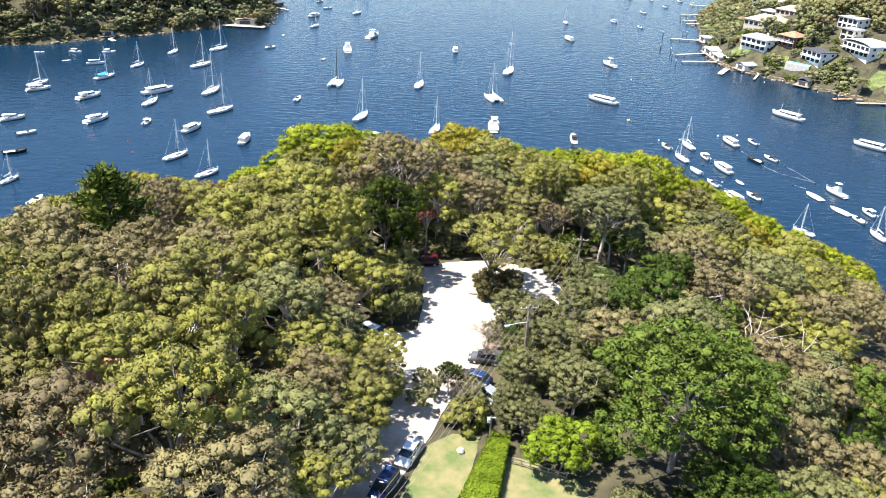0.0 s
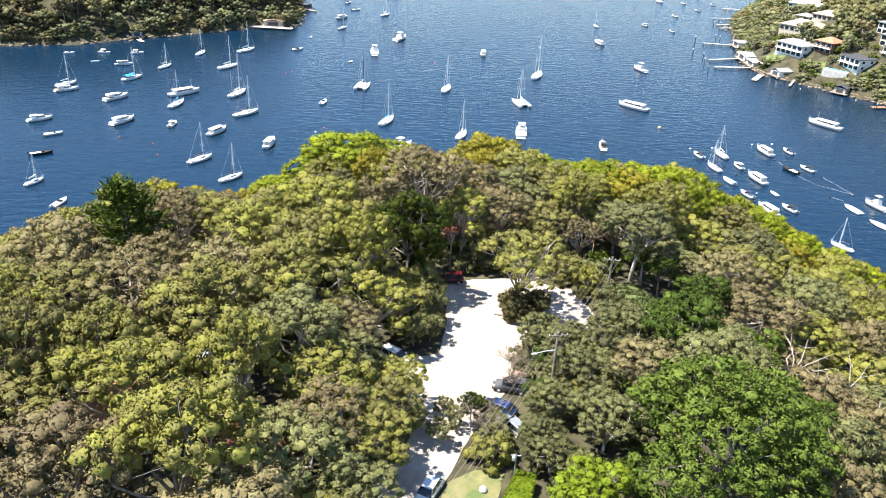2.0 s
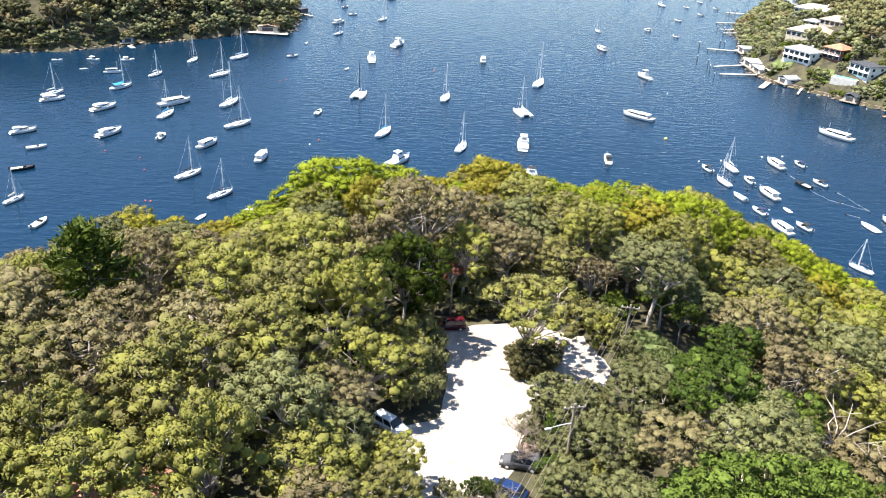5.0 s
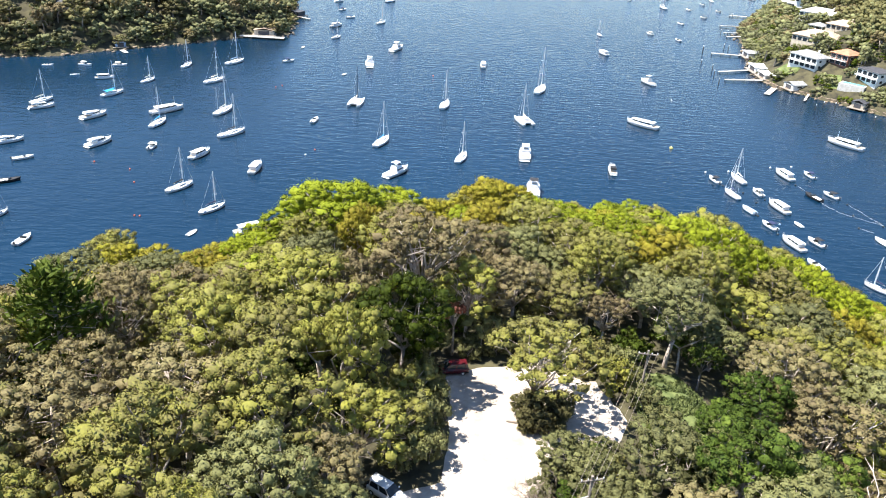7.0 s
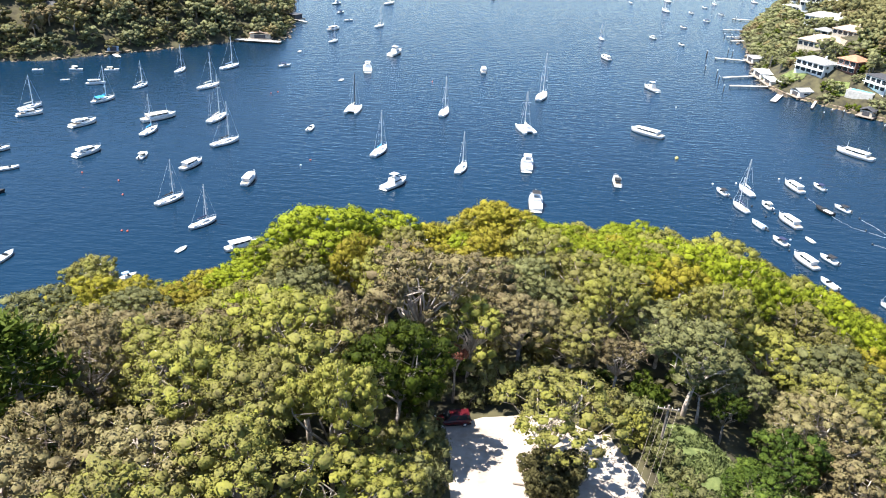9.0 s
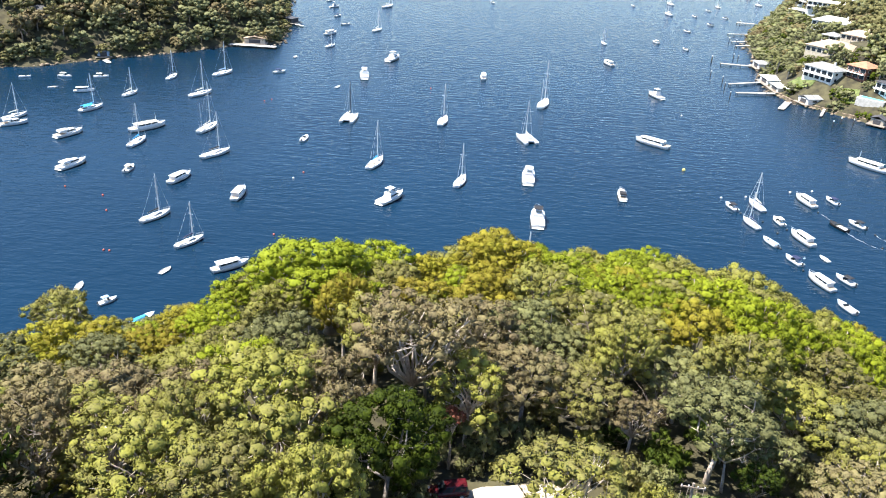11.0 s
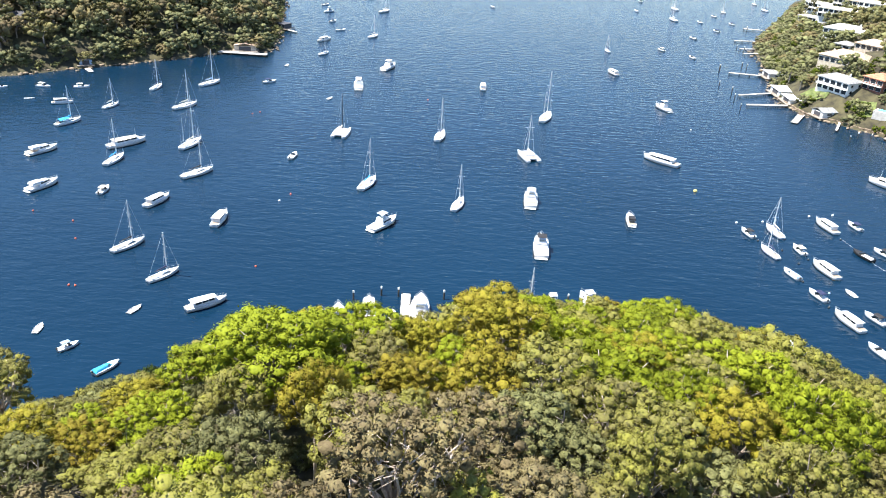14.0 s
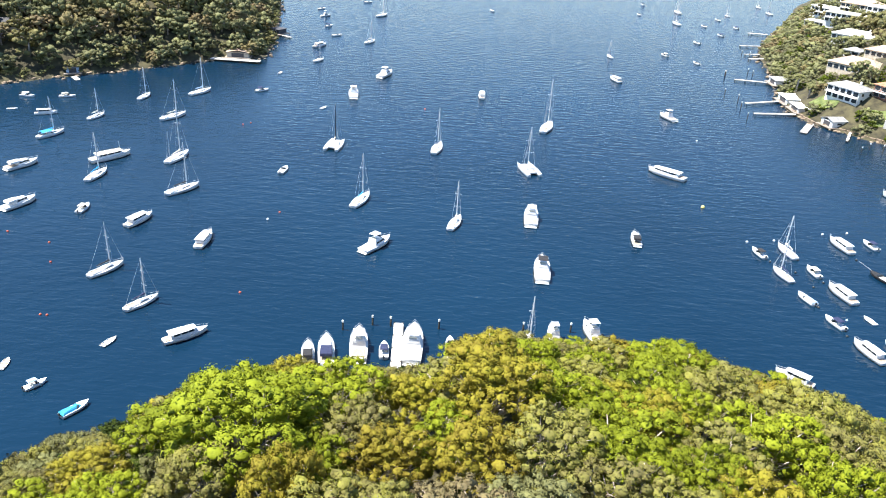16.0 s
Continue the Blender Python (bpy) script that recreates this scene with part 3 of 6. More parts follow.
# trees that stand out, by place, top and spread
mark("pine", -45.5, 103, 58.5, 7.4, free=True)
mark("fig1", -6.2, 110.5, 56, 6.0, 0.4)
mark("fig1", -4.0, 113.5, 49, 4.0, 1.4)
mark("grey1", -4.5, 126, 57.5, 7.4, 0.3)
mark("lime1", -21, 152, 53.5, 9.6, 0.2)
mark("lime1", -28, 160, 48, 7.4, 1.5)
mark("lime1", -13, 163, 47, 7.0, 2.2)
mark("amber1", 8, 164, 49.8, 7.2, 0.6)
mark("amber1", 8, 176, 46.0, 7.2, 1.8)
mark("lime2", 24, 158, 46.0, 7.5, 1.1)
mark("lime2", 33, 180, 37.5, 7.0, 2.1)
mark("olive2", 42, 178, 38.0, 7.0, 0.5)
mark("lime2", 42, 160, 45, 6.8, 0.9)
mark("green1", 27.5, 63, 58.5, 11.2, 0.0, "very large dense fresh green tree beside the gardens")
mark("green2", 30.5, 88, 53, 5.6, 0.7)
mark("green2", 42, 92, 46, 4.2, 1.7)
mark("lime3", 15.8, 63.5, 47.0, 4.0, 0.4, "small bright yellow green garden tree")
mark("clearing1", 12.0, 107.0, 51.0, 7.8, 0.5, "open gum standing in the middle of the turning place")
mark("shade1", 12.0, 104.8, 43.6, 3.6, 1.0, "dense low bush under the gum in the turning place")
for x, y, t, r in ((10.0, 105.9, 42.6, 2.0), (14.4, 106.3, 43.0, 2.3), (13.2, 103.0, 41.8, 1.7), (10.4, 103.2, 41.4, 1.4)):
    mark("shade1", x, y, t, r, x, "low dry olive bush under the gum in the turning place")
mark("sage2", 31.5, 121, 51.5, 6.4, 1.2, free=True)
mark("grey1", 22.5, 124, 47.0, 3.6, 0.2, "half bare grey shrubby tree at the clearing")
mark("dark1", 35, 116, 45, 2.6, 0.6)
mark("red1", 0.8, 120.5, 47.0, 1.5, 0.3, "tall slim tree with dry reddish brown leaves")
mark("sage2", 31, 134, 46.5, 6.0, 0.3)
mark("green2", 33.5, 102, 45.0, 3.8, 0.3)
mark("green2", 39, 106, 46.5, 4.6, 1.3)
mark("dark1", 25.5, 98.5, 44.5, 3.4, 2.3)
mark("sage2", 39, 124, 43.5, 4.8, 1.9)
mark("olive2", 52, 139, 44.5, 6.6, 0.2)
mark("olive1", 56, 122, 43.5, 6.0, 0.6)
mark("olive1", 51, 160, 42.5, 6.5, 1.6)
mark("olive3", -71, 171, 29.0, 5.2, 0.9, free=True)
mark("olive3", -64, 158, 36.0, 5.4, 0.1, free=True)
mark("olive2", -22, 55, 60.5, 7.0, 0.2)
mark("grey2", -30, 52, 58.5, 6.6, 0.8)
mark("olive1", -40, 66, 53.5, 6.0, 1.8)
mark("olive1", -45, 83, 55.5, 6.6, 0.5)
mark("olive2", -28, 82, 57, 7.2, 1.3)
mark("grey1", -28, 93, 54.5, 6.6, 0.4)
mark("olive2", -18, 91, 56.5, 6.8, 2.6)
mark("olive3", -9.5, 94, 50.5, 5.8, 0.8)
mark("olive1", -12.5, 74, 51.6, 5.6, 1.0)
mark("sage2", -12.8, 61, 52.6, 5.4, 0.2)
mark("olive3", -8.6, 69.5, 50.5, 4.4, 0.7)
mark("grey1", -11.5, 66.5, 52, 5.0, 1.9)
mark("sage2", -11.2, 79.5, 50.5, 4.6, 1.2)
mark("olive3", 2.5, 123.5, 52, 5.0, 0.3)
mark("grey2", 9.5, 127, 50.5, 5.5, 1.3)
mark("olive1", 17, 127, 48.5, 5.4, 2.3)
mark("sage2", 16, 137, 47.5, 5.4, 0.8)
mark("grey1", 4, 136, 51.5, 6.2, 2.8)
mark("olive3", -6.3, 98, 47.5, 4.4, 1.1)
mark("olive3", -5.0, 104, 46.5, 4.4, 2.1)
mark("grey2", -12.0, 86.5, 50.5, 4.4, 0.5)
mark("olive2", -24, 143, 49, 5.2, 0.4)
mark("lime2", 17, 169, 44.5, 5.6, 0.7)
mark("sage1", 21.5, 55, 46.0, 3.6, 0.4)
mark("green1", 31, 53, 50.5, 7.2, 1.4, "low spreading fresh green tree beside the gardens")
mark("sage1", 12.5, 69.5, 45.6, 3.2, 2.4)
mark("sage1", 15.5, 68.0, 45.0, 2.8, 0.9)
mark("sage1", 11.5, 73.5, 45.2, 3.0, 3.4)
mark("sage2", 39.5, 54, 49, 4.6, 0.4)
mark("grey2", 40, 63, 49, 4.8, 0.4)
mark("olive3", -16, 109, 54.5, 6.4, 2.0)
mark("sage1", 13.5, 95, 45.5, 3.2, 0.1)
mark("sage1", 16.5, 91, 46.0, 3.8, 0.9)
mark("sage1", 18, 84, 47.5, 4.2, 1.9)
mark("sage1", 13.5, 79, 46.0, 3.6, 2.9)
mark("sage2", 19, 74, 48.0, 4.4, 0.6)
for k, (x, y, t, r) in enumerate(((13.4, 86.2, 43.4, 2.0), (13.6, 89.4, 43.6, 1.8), (12.6, 93.2, 43.4, 1.9), (14.6, 97.2, 42.8, 2.1), (12.2, 82.2, 43.4, 2.2), (18.6, 97.4, 43.0, 2.4), (16.2, 87.6, 44.6, 2.6))):
    mark(("sage1", "green2", "sage1")[k % 3], x, y, t, r, k * 1.1, "low green bush between the road and the power pole")
mark("sage1", 6.5, 72.5, 44.5, 2.4, 0.6)
mark("dark1", 4.0, 76.8, 45.5, 1.7, 0.6, "slim dark green shrub at the road edge")
for x, y, t in ((-19, 62, 49), (-33, 60, 50), (-22, 66, 48.5), (-14.5, 66, 47)):
    mark("red1", x, y, t, 2.3, x)

for k, (x, y, t, r) in enumerate(((-6.2, 66.5, 49.6, 4.4), (-5.2, 73.5, 48.8, 3.9), (-7.2, 59.5, 49.4, 4.6), (-4.6, 79.5, 47.2, 3.2), (-9.5, 54.5, 49.5, 4.4))):
    mark(("olive1", "olive3", "sage2")[k % 3], x, y, t, r, k * 1.3, "gum leaning over the road edge")

PARKED = ((-0.5, 65.2), (-3.0, 59.8), (-4.8, 90.0), (0.8, 116.2), (7.4, 80.2), (9.0, 76.6), (8.6, 85.8))
TAKEN.extend((x, y, 5.0) for x, y in PARKED)
rng = np.random.default_rng(5)
for row in range(26):
    for col in range(34):
        x = -132 + col * 8.3 + (row % 2) * 4.1 + rng.uniform(-2.2, 2.2)
        y = 33 + row * 7.7 + rng.uniform(-2.2, 2.2)
        shore = float(np.interp(x, SHORE_X, SHORE_Y)) - y
        pick, lift, turn, wide = rng.random(), rng.uniform(-2.5, 2.0), rng.uniform(0, 6.28), rng.uniform(0.85, 1.2)
        if shore < 5 or abs(x) > 20 + 0.53 * y or y < 41:
            continue
        if poly_gap(x, y, ROAD) < 3.0 or poly_gap(x, y, LAWN) < 3.2 or poly_gap(x, y, LAWN2) < 3.0:
            continue
        if -11 < x < 21 and y < 60 or any(math.hypot(x - a, y - b) < 0.55 * (r + 4.6) for a, b, r in TAKEN):
            continue
        if -16 < x < 0 and 222 < y or poly_gap(x, y, GRASS) < 2.0:
            continue
        z = zat(x, y)
        tall = 15.0 + lift + 2.5 * math.exp(-((x + 30) ** 2 + (y - 75) ** 2) / 1500)
        if x > 12 and y < 100:
            key, tall = ("sage1", "sage2", "grey2", "olive1", "green2")[int(pick * 5)], 10.5 + lift
        elif y > 140:
            tall += 3.0 if x > 8 else 0.0
            key = ("lime2", "olive2", "amber1", "lime2", "olive1", "amber1", "lime1", "olive3")[int(pick * 8)]
        elif y > 118:
            key = ("olive1", "olive2", "lime2", "olive3", "sage2", "amber1", "olive2", "grey1")[int(pick * 8)]
        else:
            key = ("olive1", "olive2", "grey1", "olive3", "grey2", "sage2", "olive2", "grey1")[int(pick * 8)]
        # height left under the camera's sight lines; taller trees are cut to it
        room = min(sightline_limit(x, y), edge_limit(x, y, 4.5)) - z - rng.uniform(0.0, 1.2)
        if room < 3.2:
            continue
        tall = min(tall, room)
        if tall < 6:
            key = "sage1"
        r = 5.6 * wide * min(1.0, 0.45 + tall / 24)
        TAKEN.append((x, y, r))
        plant(key, x, y, z + tall, r, turn)

# low shrubs in the gaps under and between the trees
tree_kind("shrub1", 41, "shrub", "shrub", "low olive green shrub under the trees", M_OLIVE, M_BARK, tall=3.2, radius=2.2, rise=1.5, domes=4, limbs=4, girth=0.08, low=-0.6, puff=0.62, leaf=0.16, per_puff=40, tries=500, shag=0.5)
tree_kind("shrub2", 42, "shrub", "shrub", "low grey green shrub on the slope", M_SAGE, M_BARK, tall=3.2, radius=2.2, rise=1.5, domes=4, limbs=4, girth=0.08, low=-0.6, puff=0.62, leaf=0.16, per_puff=40, tries=500, shag=0.5)
tree_kind("shrub3", 43, "shrub", "shrub", "low dark green shrub at the clearing's edge", M_DARK, M_BARK, tall=3.2, radius=2.2, rise=1.5, domes=4, limbs=4, girth=0.08, low=-0.6, puff=0.62, leaf=0.16, per_puff=40, tries=500, shag=0.5)
tree_kind("shrub4", 44, "shrub", "shrub", "low fresh green shrub at the clearing's edge", M_GREEN, M_BARK, tall=3.2, radius=2.2, rise=1.5, domes=4, limbs=4, girth=0.08, low=-0.6, puff=0.62, leaf=0.16, per_puff=40, tries=500, shag=0.5)
SHRUBS = []
rng = np.random.default_rng(77)
blades = []
while len(blades) < 5200:
    x, y = rng.uniform(24, 36), rng.uniform(97, 118.5)
    if in_poly(x, y, GRASS) and noise.noise((x * 0.5, y * 0.5, 9)) > -0.15:
        c = np.array((x, y, zat(x, y) + 0.05))
        a = rng.normal(size=3) * (0.12, 0.12, 0.0)
        blades.append([c - a, c + a, c + rng.normal(size=3) * (0.12, 0.12, 0) + (0, 0, rng.uniform(0.15, 0.5))])
tagged(new("grass_tufts", array_mesh("grass_tufts", np.array(blades).reshape(-1, 3), np.arange(len(blades) * 3).reshape(-1, 3), M_GRASS)), "long green grass tufts under the power pole", "grass", kind="stuff")
for x, y, h, r in ((0.4, 73.5, 3.6, 1.5), (2.2, 76.5, 3.2, 1.4), (0.8, 79.0, 2.6, 1.2), (5.2, 78.6, 3.0, 1.5), (6.6, 76.0, 3.4, 1.7), (11.4, 87.2, 3.2, 1.8), (10.6, 91.0, 2.6, 1.5), (15.0, 96.2, 2.8, 2.0),
                   (-6.6, 66.0, 4.6, 1.9), (-5.6, 70.5, 4.2, 1.7), (-5.2, 74.5, 4.8, 1.8), (-4.6, 78.5, 3.8, 1.6), (-9.4, 61.0, 4.8, 2.2), (-6.8, 82.5, 4.6, 2.0),
                   (3.0, 120.8, 3.4, 2.2), (7.4, 121.6, 3.0, 2.2), (12.0, 121.6, 3.6, 2.4), (17.4, 120.4, 3.2, 2.2), (21.6, 117.8, 3.6, 2.2), (25.2, 112.6, 3.4, 2.0), (25.4, 108.0, 4.0, 2.2), (26.5, 104, 3.6, 2.2), (24.2, 116.5, 4.4, 2.4), (-2.4, 119.5, 6.5, 2.6), (5, 123, 6.5, 2.8), (10.5, 123.6, 5.5, 2.6), (-5.0, 117.0, 5.0, 2.4), (-1.6, 96, 5, 2.2), (-1.3, 101, 5.5, 2.2), (-1.6, 106, 5.5, 2.3), (-2.5, 111, 5, 2.2), (-3.6, 99, 7, 2.6), (-4, 107, 7, 2.8)):
    plant("shrub2", x, y, zat(x, y) + h, r, x)
for k in range(5200):
    x, y = rng.uniform(-75, 75), rng.uniform(50, 215)
    if len(SHRUBS) > 285 or abs(x) > 14 + 0.5 * y or poly_gap(x, y, ROAD) < 0.9 or poly_gap(x, y, LAWN) < 1.2 or poly_gap(x, y, LAWN2) < 1.0:
        continue
    if -4 < x < 20 and y < 70 or any(math.hypot(x - a, y - b) < (0.5 if y < 124 else 0.72) * r for a, b, r in TAKEN) or any(math.hypot(x - a, y - b) < 3.0 for a, b in SHRUBS):
        continue
    if poly_gap(x, y, GRASS) < 0.5:
        continue
    # shrubs keep under the camera's sight lines too
    high = min(rng.uniform(2.2, 5.5), sightline_limit(x, y) - zat(x, y))
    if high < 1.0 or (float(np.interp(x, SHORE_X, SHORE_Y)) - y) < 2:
        continue
    SHRUBS.append((x, y))
    pick = rng.random()
    plant(("shrub1", "shrub2", "shrub3", "shrub4")[int(pick * 4)] if x > -5 else ("shrub1", "shrub2", "shrub3", "shrub1")[int(pick * 4)], x, y, zat(x, y) + high, rng.uniform(1.8, 3.0), rng.uniform(0, 6.28))

FAR = []
# far woods on the headland across the bay and above the houses
rng = np.random.default_rng(6)
for k in range(1500):
    x, y = rng.uniform(-330, -100), rng.uniform(405, 760)
    d = float(inside(np.array([x]), np.array([y]), LEFT)[0])
    if d < 4 or d > 62 or x < -0.66 * y + 25 or any(len(FAR) > 295 or math.hypot(x - a, y - b) < 6.2 for a, b, r in TAKEN):
        continue
    TAKEN.append((x, y, 5))
    FAR.append(x)
    low = 0.6 if d < 12 else 1.0
    plant(("far1", "far2", "far3", "far1")[rng.integers(4)], x, y, zat(x, y) + rng.uniform(9, 14) * low, rng.uniform(5.6, 8.0) * (0.9 if low < 1 else 1), rng.uniform(0, 6.28))

# deeper woods behind them, joined

def deep_woods(name, label, spots, seed, material, size=1.0):
    """Far crowns past counting, joined into one mesh."""
    r = np.random.default_rng(seed)
    kinds = [crown_parts(np.random.default_rng(seed + k), 5.2, 4.2, 3, 1.5, 0.42, 12, low=-0.5, gap=1.25, tries=600, core=0.86) for k in range(3)]
    vs, ns, fs, n = [], [], [], 0
    for x, y, h in spots:
        v, normals, faces, puffs = kinds[r.integers(3)]
        a = r.uniform(0, 6.28)
        turn = np.array(((math.cos(a), -math.sin(a), 0), (math.sin(a), math.cos(a), 0), (0, 0, 1)))
        vs.append(v @ turn.T * r.uniform(0.85, 1.25) * size + (x, y, zat(x, y) + h))
        ns.append(normals @ turn.T)
        fs.append(faces + n)
        n += len(v)
    return tagged(new(name, array_mesh(name, np.concatenate(vs), np.concatenate(fs), material, True, np.concatenate(ns))), label, "woods", kind="stuff")


deep = []
for k in range(2500):
    x, y = rng.uniform(-420, -110), rng.uniform(430, 900)
    d = float(inside(np.array([x]), np.array([y]), LEFT)[0])
    if d < 60 or d > 150 or x < -0.66 * y + 25 or len(deep) > 230 or any(math.hypot(x - a, y - b) < 7.5 for a, b, h in deep):
        continue
    deep.append((x, y, rng.uniform(6, 9)))
for k in range(900):
    x, y = rng.uniform(-330, -105), rng.uniform(410, 760)
    d = float(inside(np.array([x]), np.array([y]), LEFT)[0])
    if 4 < d < 66 and x > -0.66 * y + 25 and len(deep) < 380:
        deep.append((x, y, rng.uniform(2.0, 5.5)))
deep_woods("far_woods", "dense olive green woods covering the headland hill", deep, 60, M_FAROLIVE)
edge = []
for (ax, ay), (bx, by) in zip(LEFT[2:11], LEFT[3:12]):
    for k in range(int(math.hypot(bx - ax, by - ay) / 3.0)):
        x, y = ax + (bx - ax) * k / (math.hypot(bx - ax, by - ay) / 3.0), ay + (by - ay) * k / (math.hypot(bx - ax, by - ay) / 3.0)
        x, y = x - abs(rng.normal()) * 3 - 2, y + abs(rng.normal()) * 4 + 2.5
        if not (-197 < x < -180 and y < 470) and not (-128 < x < -108 and y < 522):
            edge.append((x, y, rng.uniform(0.2, 1.6)))
deep_woods("shore_bushes", "low green bushes along the headland's rocky edge", edge, 90, M_SAGE, 0.5)


# ---- boats ----
def hull_lines(length, beam, free, transom=0.78, fine=2.3):
    def half(u):
        if u < 0.45:
            return beam / 2 * (transom + (1 - transom) * math.sin(math.pi / 2 * u / 0.45))
        return beam / 2 * max(0.012, 1 - ((u - 0.45) / 0.55) ** fine)

    def sheer(u):
        return free * (0.82 + 0.42 * u * u)
    return half, sheer


def hull_geo(length, beam, free, transom=0.78, fine=2.3, x=0.0, depth=0.45):
    half, sheer = hull_lines(length, beam, free, transom, fine)
    rings = []
    for k in range(13):
        u = k / 12
        w, s = half(u), sheer(u)
        y = -length / 2 + length * u
        rake = 0.06 * length * max(0, u - 0.8) / 0.2
        d = depth * (1 - 0.5 * max(0, u - 0.7) / 0.3)
        rings.append([(x - w, y, s), (x - w * 1.01, y - rake * 0.2, s * 0.86), (x - w * 0.93, y - rake * 0.5, s * 0.30), (x - w * 0.62, y - rake * 0.9, -d * 0.6), (x, y - rake, -d),
                      (x + w * 0.62, y - rake * 0.9, -d * 0.6), (x + w * 0.93, y - rake * 0.5, s * 0.30), (x + w * 1.01, y - rake * 0.2, s * 0.86), (x + w, y, s)])
    g = Geo().loft(rings, cap=False, closed=False)
    g.f.append(tuple(range(8, -1, -1)))
    return g


def deck_geo(length, beam, free, transom=0.78, fine=2.3, x=0.0, drop=0.05, a=0.0, b=0.985, inset=0.97):
    half, sheer = hull_lines(length, beam, free, transom, fine)
    rings = []
    for k in range(11):
        u = a + (b - a) * k / 10
        w, s = half(u) * inset, sheer(u) - drop
        y = -length / 2 + length * u
        rings.append([(x - w, y, s), (x - w * 0.5, y, s + 0.05), (x, y, s + 0.07), (x + w * 0.5, y, s + 0.05), (x + w, y, s)])
    return Geo().loft(rings, cap=False, closed=False)


def cabin_geo(y0, y1, w0, w1, z0, z1, rake=0.35, edge=0.08, tumble=0.10):
    """A deck house: narrower to its front, with sloped ends and soft edges."""
    def ring(z, i, e, s):
        return [(-w0 / 2 + i + e, y0 + s * 0.3 + e, z), (w0 / 2 - i - e, y0 + s * 0.3 + e, z), (w1 / 2 - i - e, y1 - s - e, z), (-w1 / 2 + i + e, y1 - s - e, z)]
    return Geo().loft([ring(z0, 0, 0, 0), ring(z1 - edge, tumble, 0, rake), ring(z1, tumble, edge, rake)])


def band_geo(y0, y1, w0, w1, z0, z1, lo, hi, rake=0.35, tumble=0.10, proud=0.012, front=True):
    """Window glass let into the sides and front of a deck house, a finger's width proud."""
    out = []
    zl, zh = z0 + (z1 - z0) * lo, z0 + (z1 - z0) * hi

    def at(z, side, t):
        f = (z - z0) / (z1 - z0)
        ya, yb = y0 + rake * 0.3 * f, y1 - rake * f
        w = (w0 + (w1 - w0) * t) / 2 - tumble * f
        return Vector((side * (w + proud), ya + (yb - ya) * t, z))
    for side in (-1, 1):
        for a, b in ((0.08, 0.36), (0.40, 0.66), (0.70, 0.94)):
            out.append(Geo().quad(at(zl, side, a), at(zl, side, b), at(zh, side, b), at(zh, side, a)))
    if front:
        a, b, c, d = (at(zl, -1, 1.0), at(zl, 1, 1.0), at(zh, 1, 1.0), at(zh, -1, 1.0))
        off, mid = Vector((0, 0.015, 0)), lambda p, q, t: p.lerp(q, t)
        for s, e in ((0.06, 0.48), (0.52, 0.94)):
            out.append(Geo().quad(mid(a, b, s) + off, mid(a, b, e) + off, mid(d, c, e) + off, mid(d, c, s) + off))
    return out


def rail_geo(length, beam, free, a, b, high=0.6, transom=0.78, fine=2.3):
    half, sheer = hull_lines(length, beam, free, transom, fine)
    g = Geo()
    top = []
    for side in (-1, 1):
        pts = []
        for k in range(6):
            u = a + (b - a) * k / 5
            p = Vector((side * half(u) * 0.94, -length / 2 + length * u, sheer(u)))
            g.tube([p, p + Vector((0, 0, high))], [0.018, 0.018], 4)
            pts.append(p + Vector((0, 0, high)))
        g.tube(pts, [0.02] * len(pts), 4)
        top.append(pts[-1])
    g.tube([top[0], (top[0] + top[1]) / 2 + Vector((0, 0.35, 0)), top[1]], [0.02] * 3, 4)
    return g


def rig(boat, y, foot, high, length, bow, stern, spar, cover=None, cover_label="", beam=3.0, boom=True, spreaders=2):
    mast = part("mast", Geo().tube([(0, y, foot - 0.4), (0, y, foot + high * 0.6), (0, y - 0.06, foot + high)], [0.20, 0.18, 0.12], 8), spar, boat)
    for k in range(spreaders):
        z = foot + high * (k + 1) / (spreaders + 1)
        part("spreader", Geo().tube([(-beam * 0.32, y, z), (0, y + 0.06, z), (beam * 0.32, y, z)], [0.05, 0.06, 0.05], 5), spar, mast)
    tip = (0, y - 0.04, foot + high - 0.1)
    part("forestay", Geo().tube([tip, (0, bow, foot * 0.8)], [0.03, 0.06], 5), M_WIRE, boat)
    part("backstay", Geo().tube([tip, (0, stern, foot * 0.7)], [0.02, 0.02], 4), M_WIRE, boat)
    for side in (-1, 1):
        part("shroud", Geo().tube([tip, (side * beam * 0.32, y, foot + high * 0.34), (side * beam * 0.42, y - 0.2, foot * 0.75)], [0.014] * 3, 4), M_WIRE, boat)
    if boom:
        b = part("boom", Geo().tube([(0, y - 0.1, foot + 1.1), (0, y - length * 0.38, foot + 0.95)], [0.07, 0.06], 6), spar, boat)
        if cover:
            n = 6
            part("sail_cover", Geo().tube([(0, y - 0.05 - length * 0.37 * k / n, foot + 1.28 - 0.03 * k + 0.16 * (1 - k / n)) for k in range(n + 1)],
                                          [0.12 + 0.12 * (1 - k / n) + 0.05 * math.sin(k * 2) for k in range(n + 1)], 7), cover, b, cover_label)
    return mast


def afloat(name, x, y, heading, label, category, group="boats at their moorings"):
    return thing(name, pose(x, y, 0, 0, 0, heading), label, category, group)


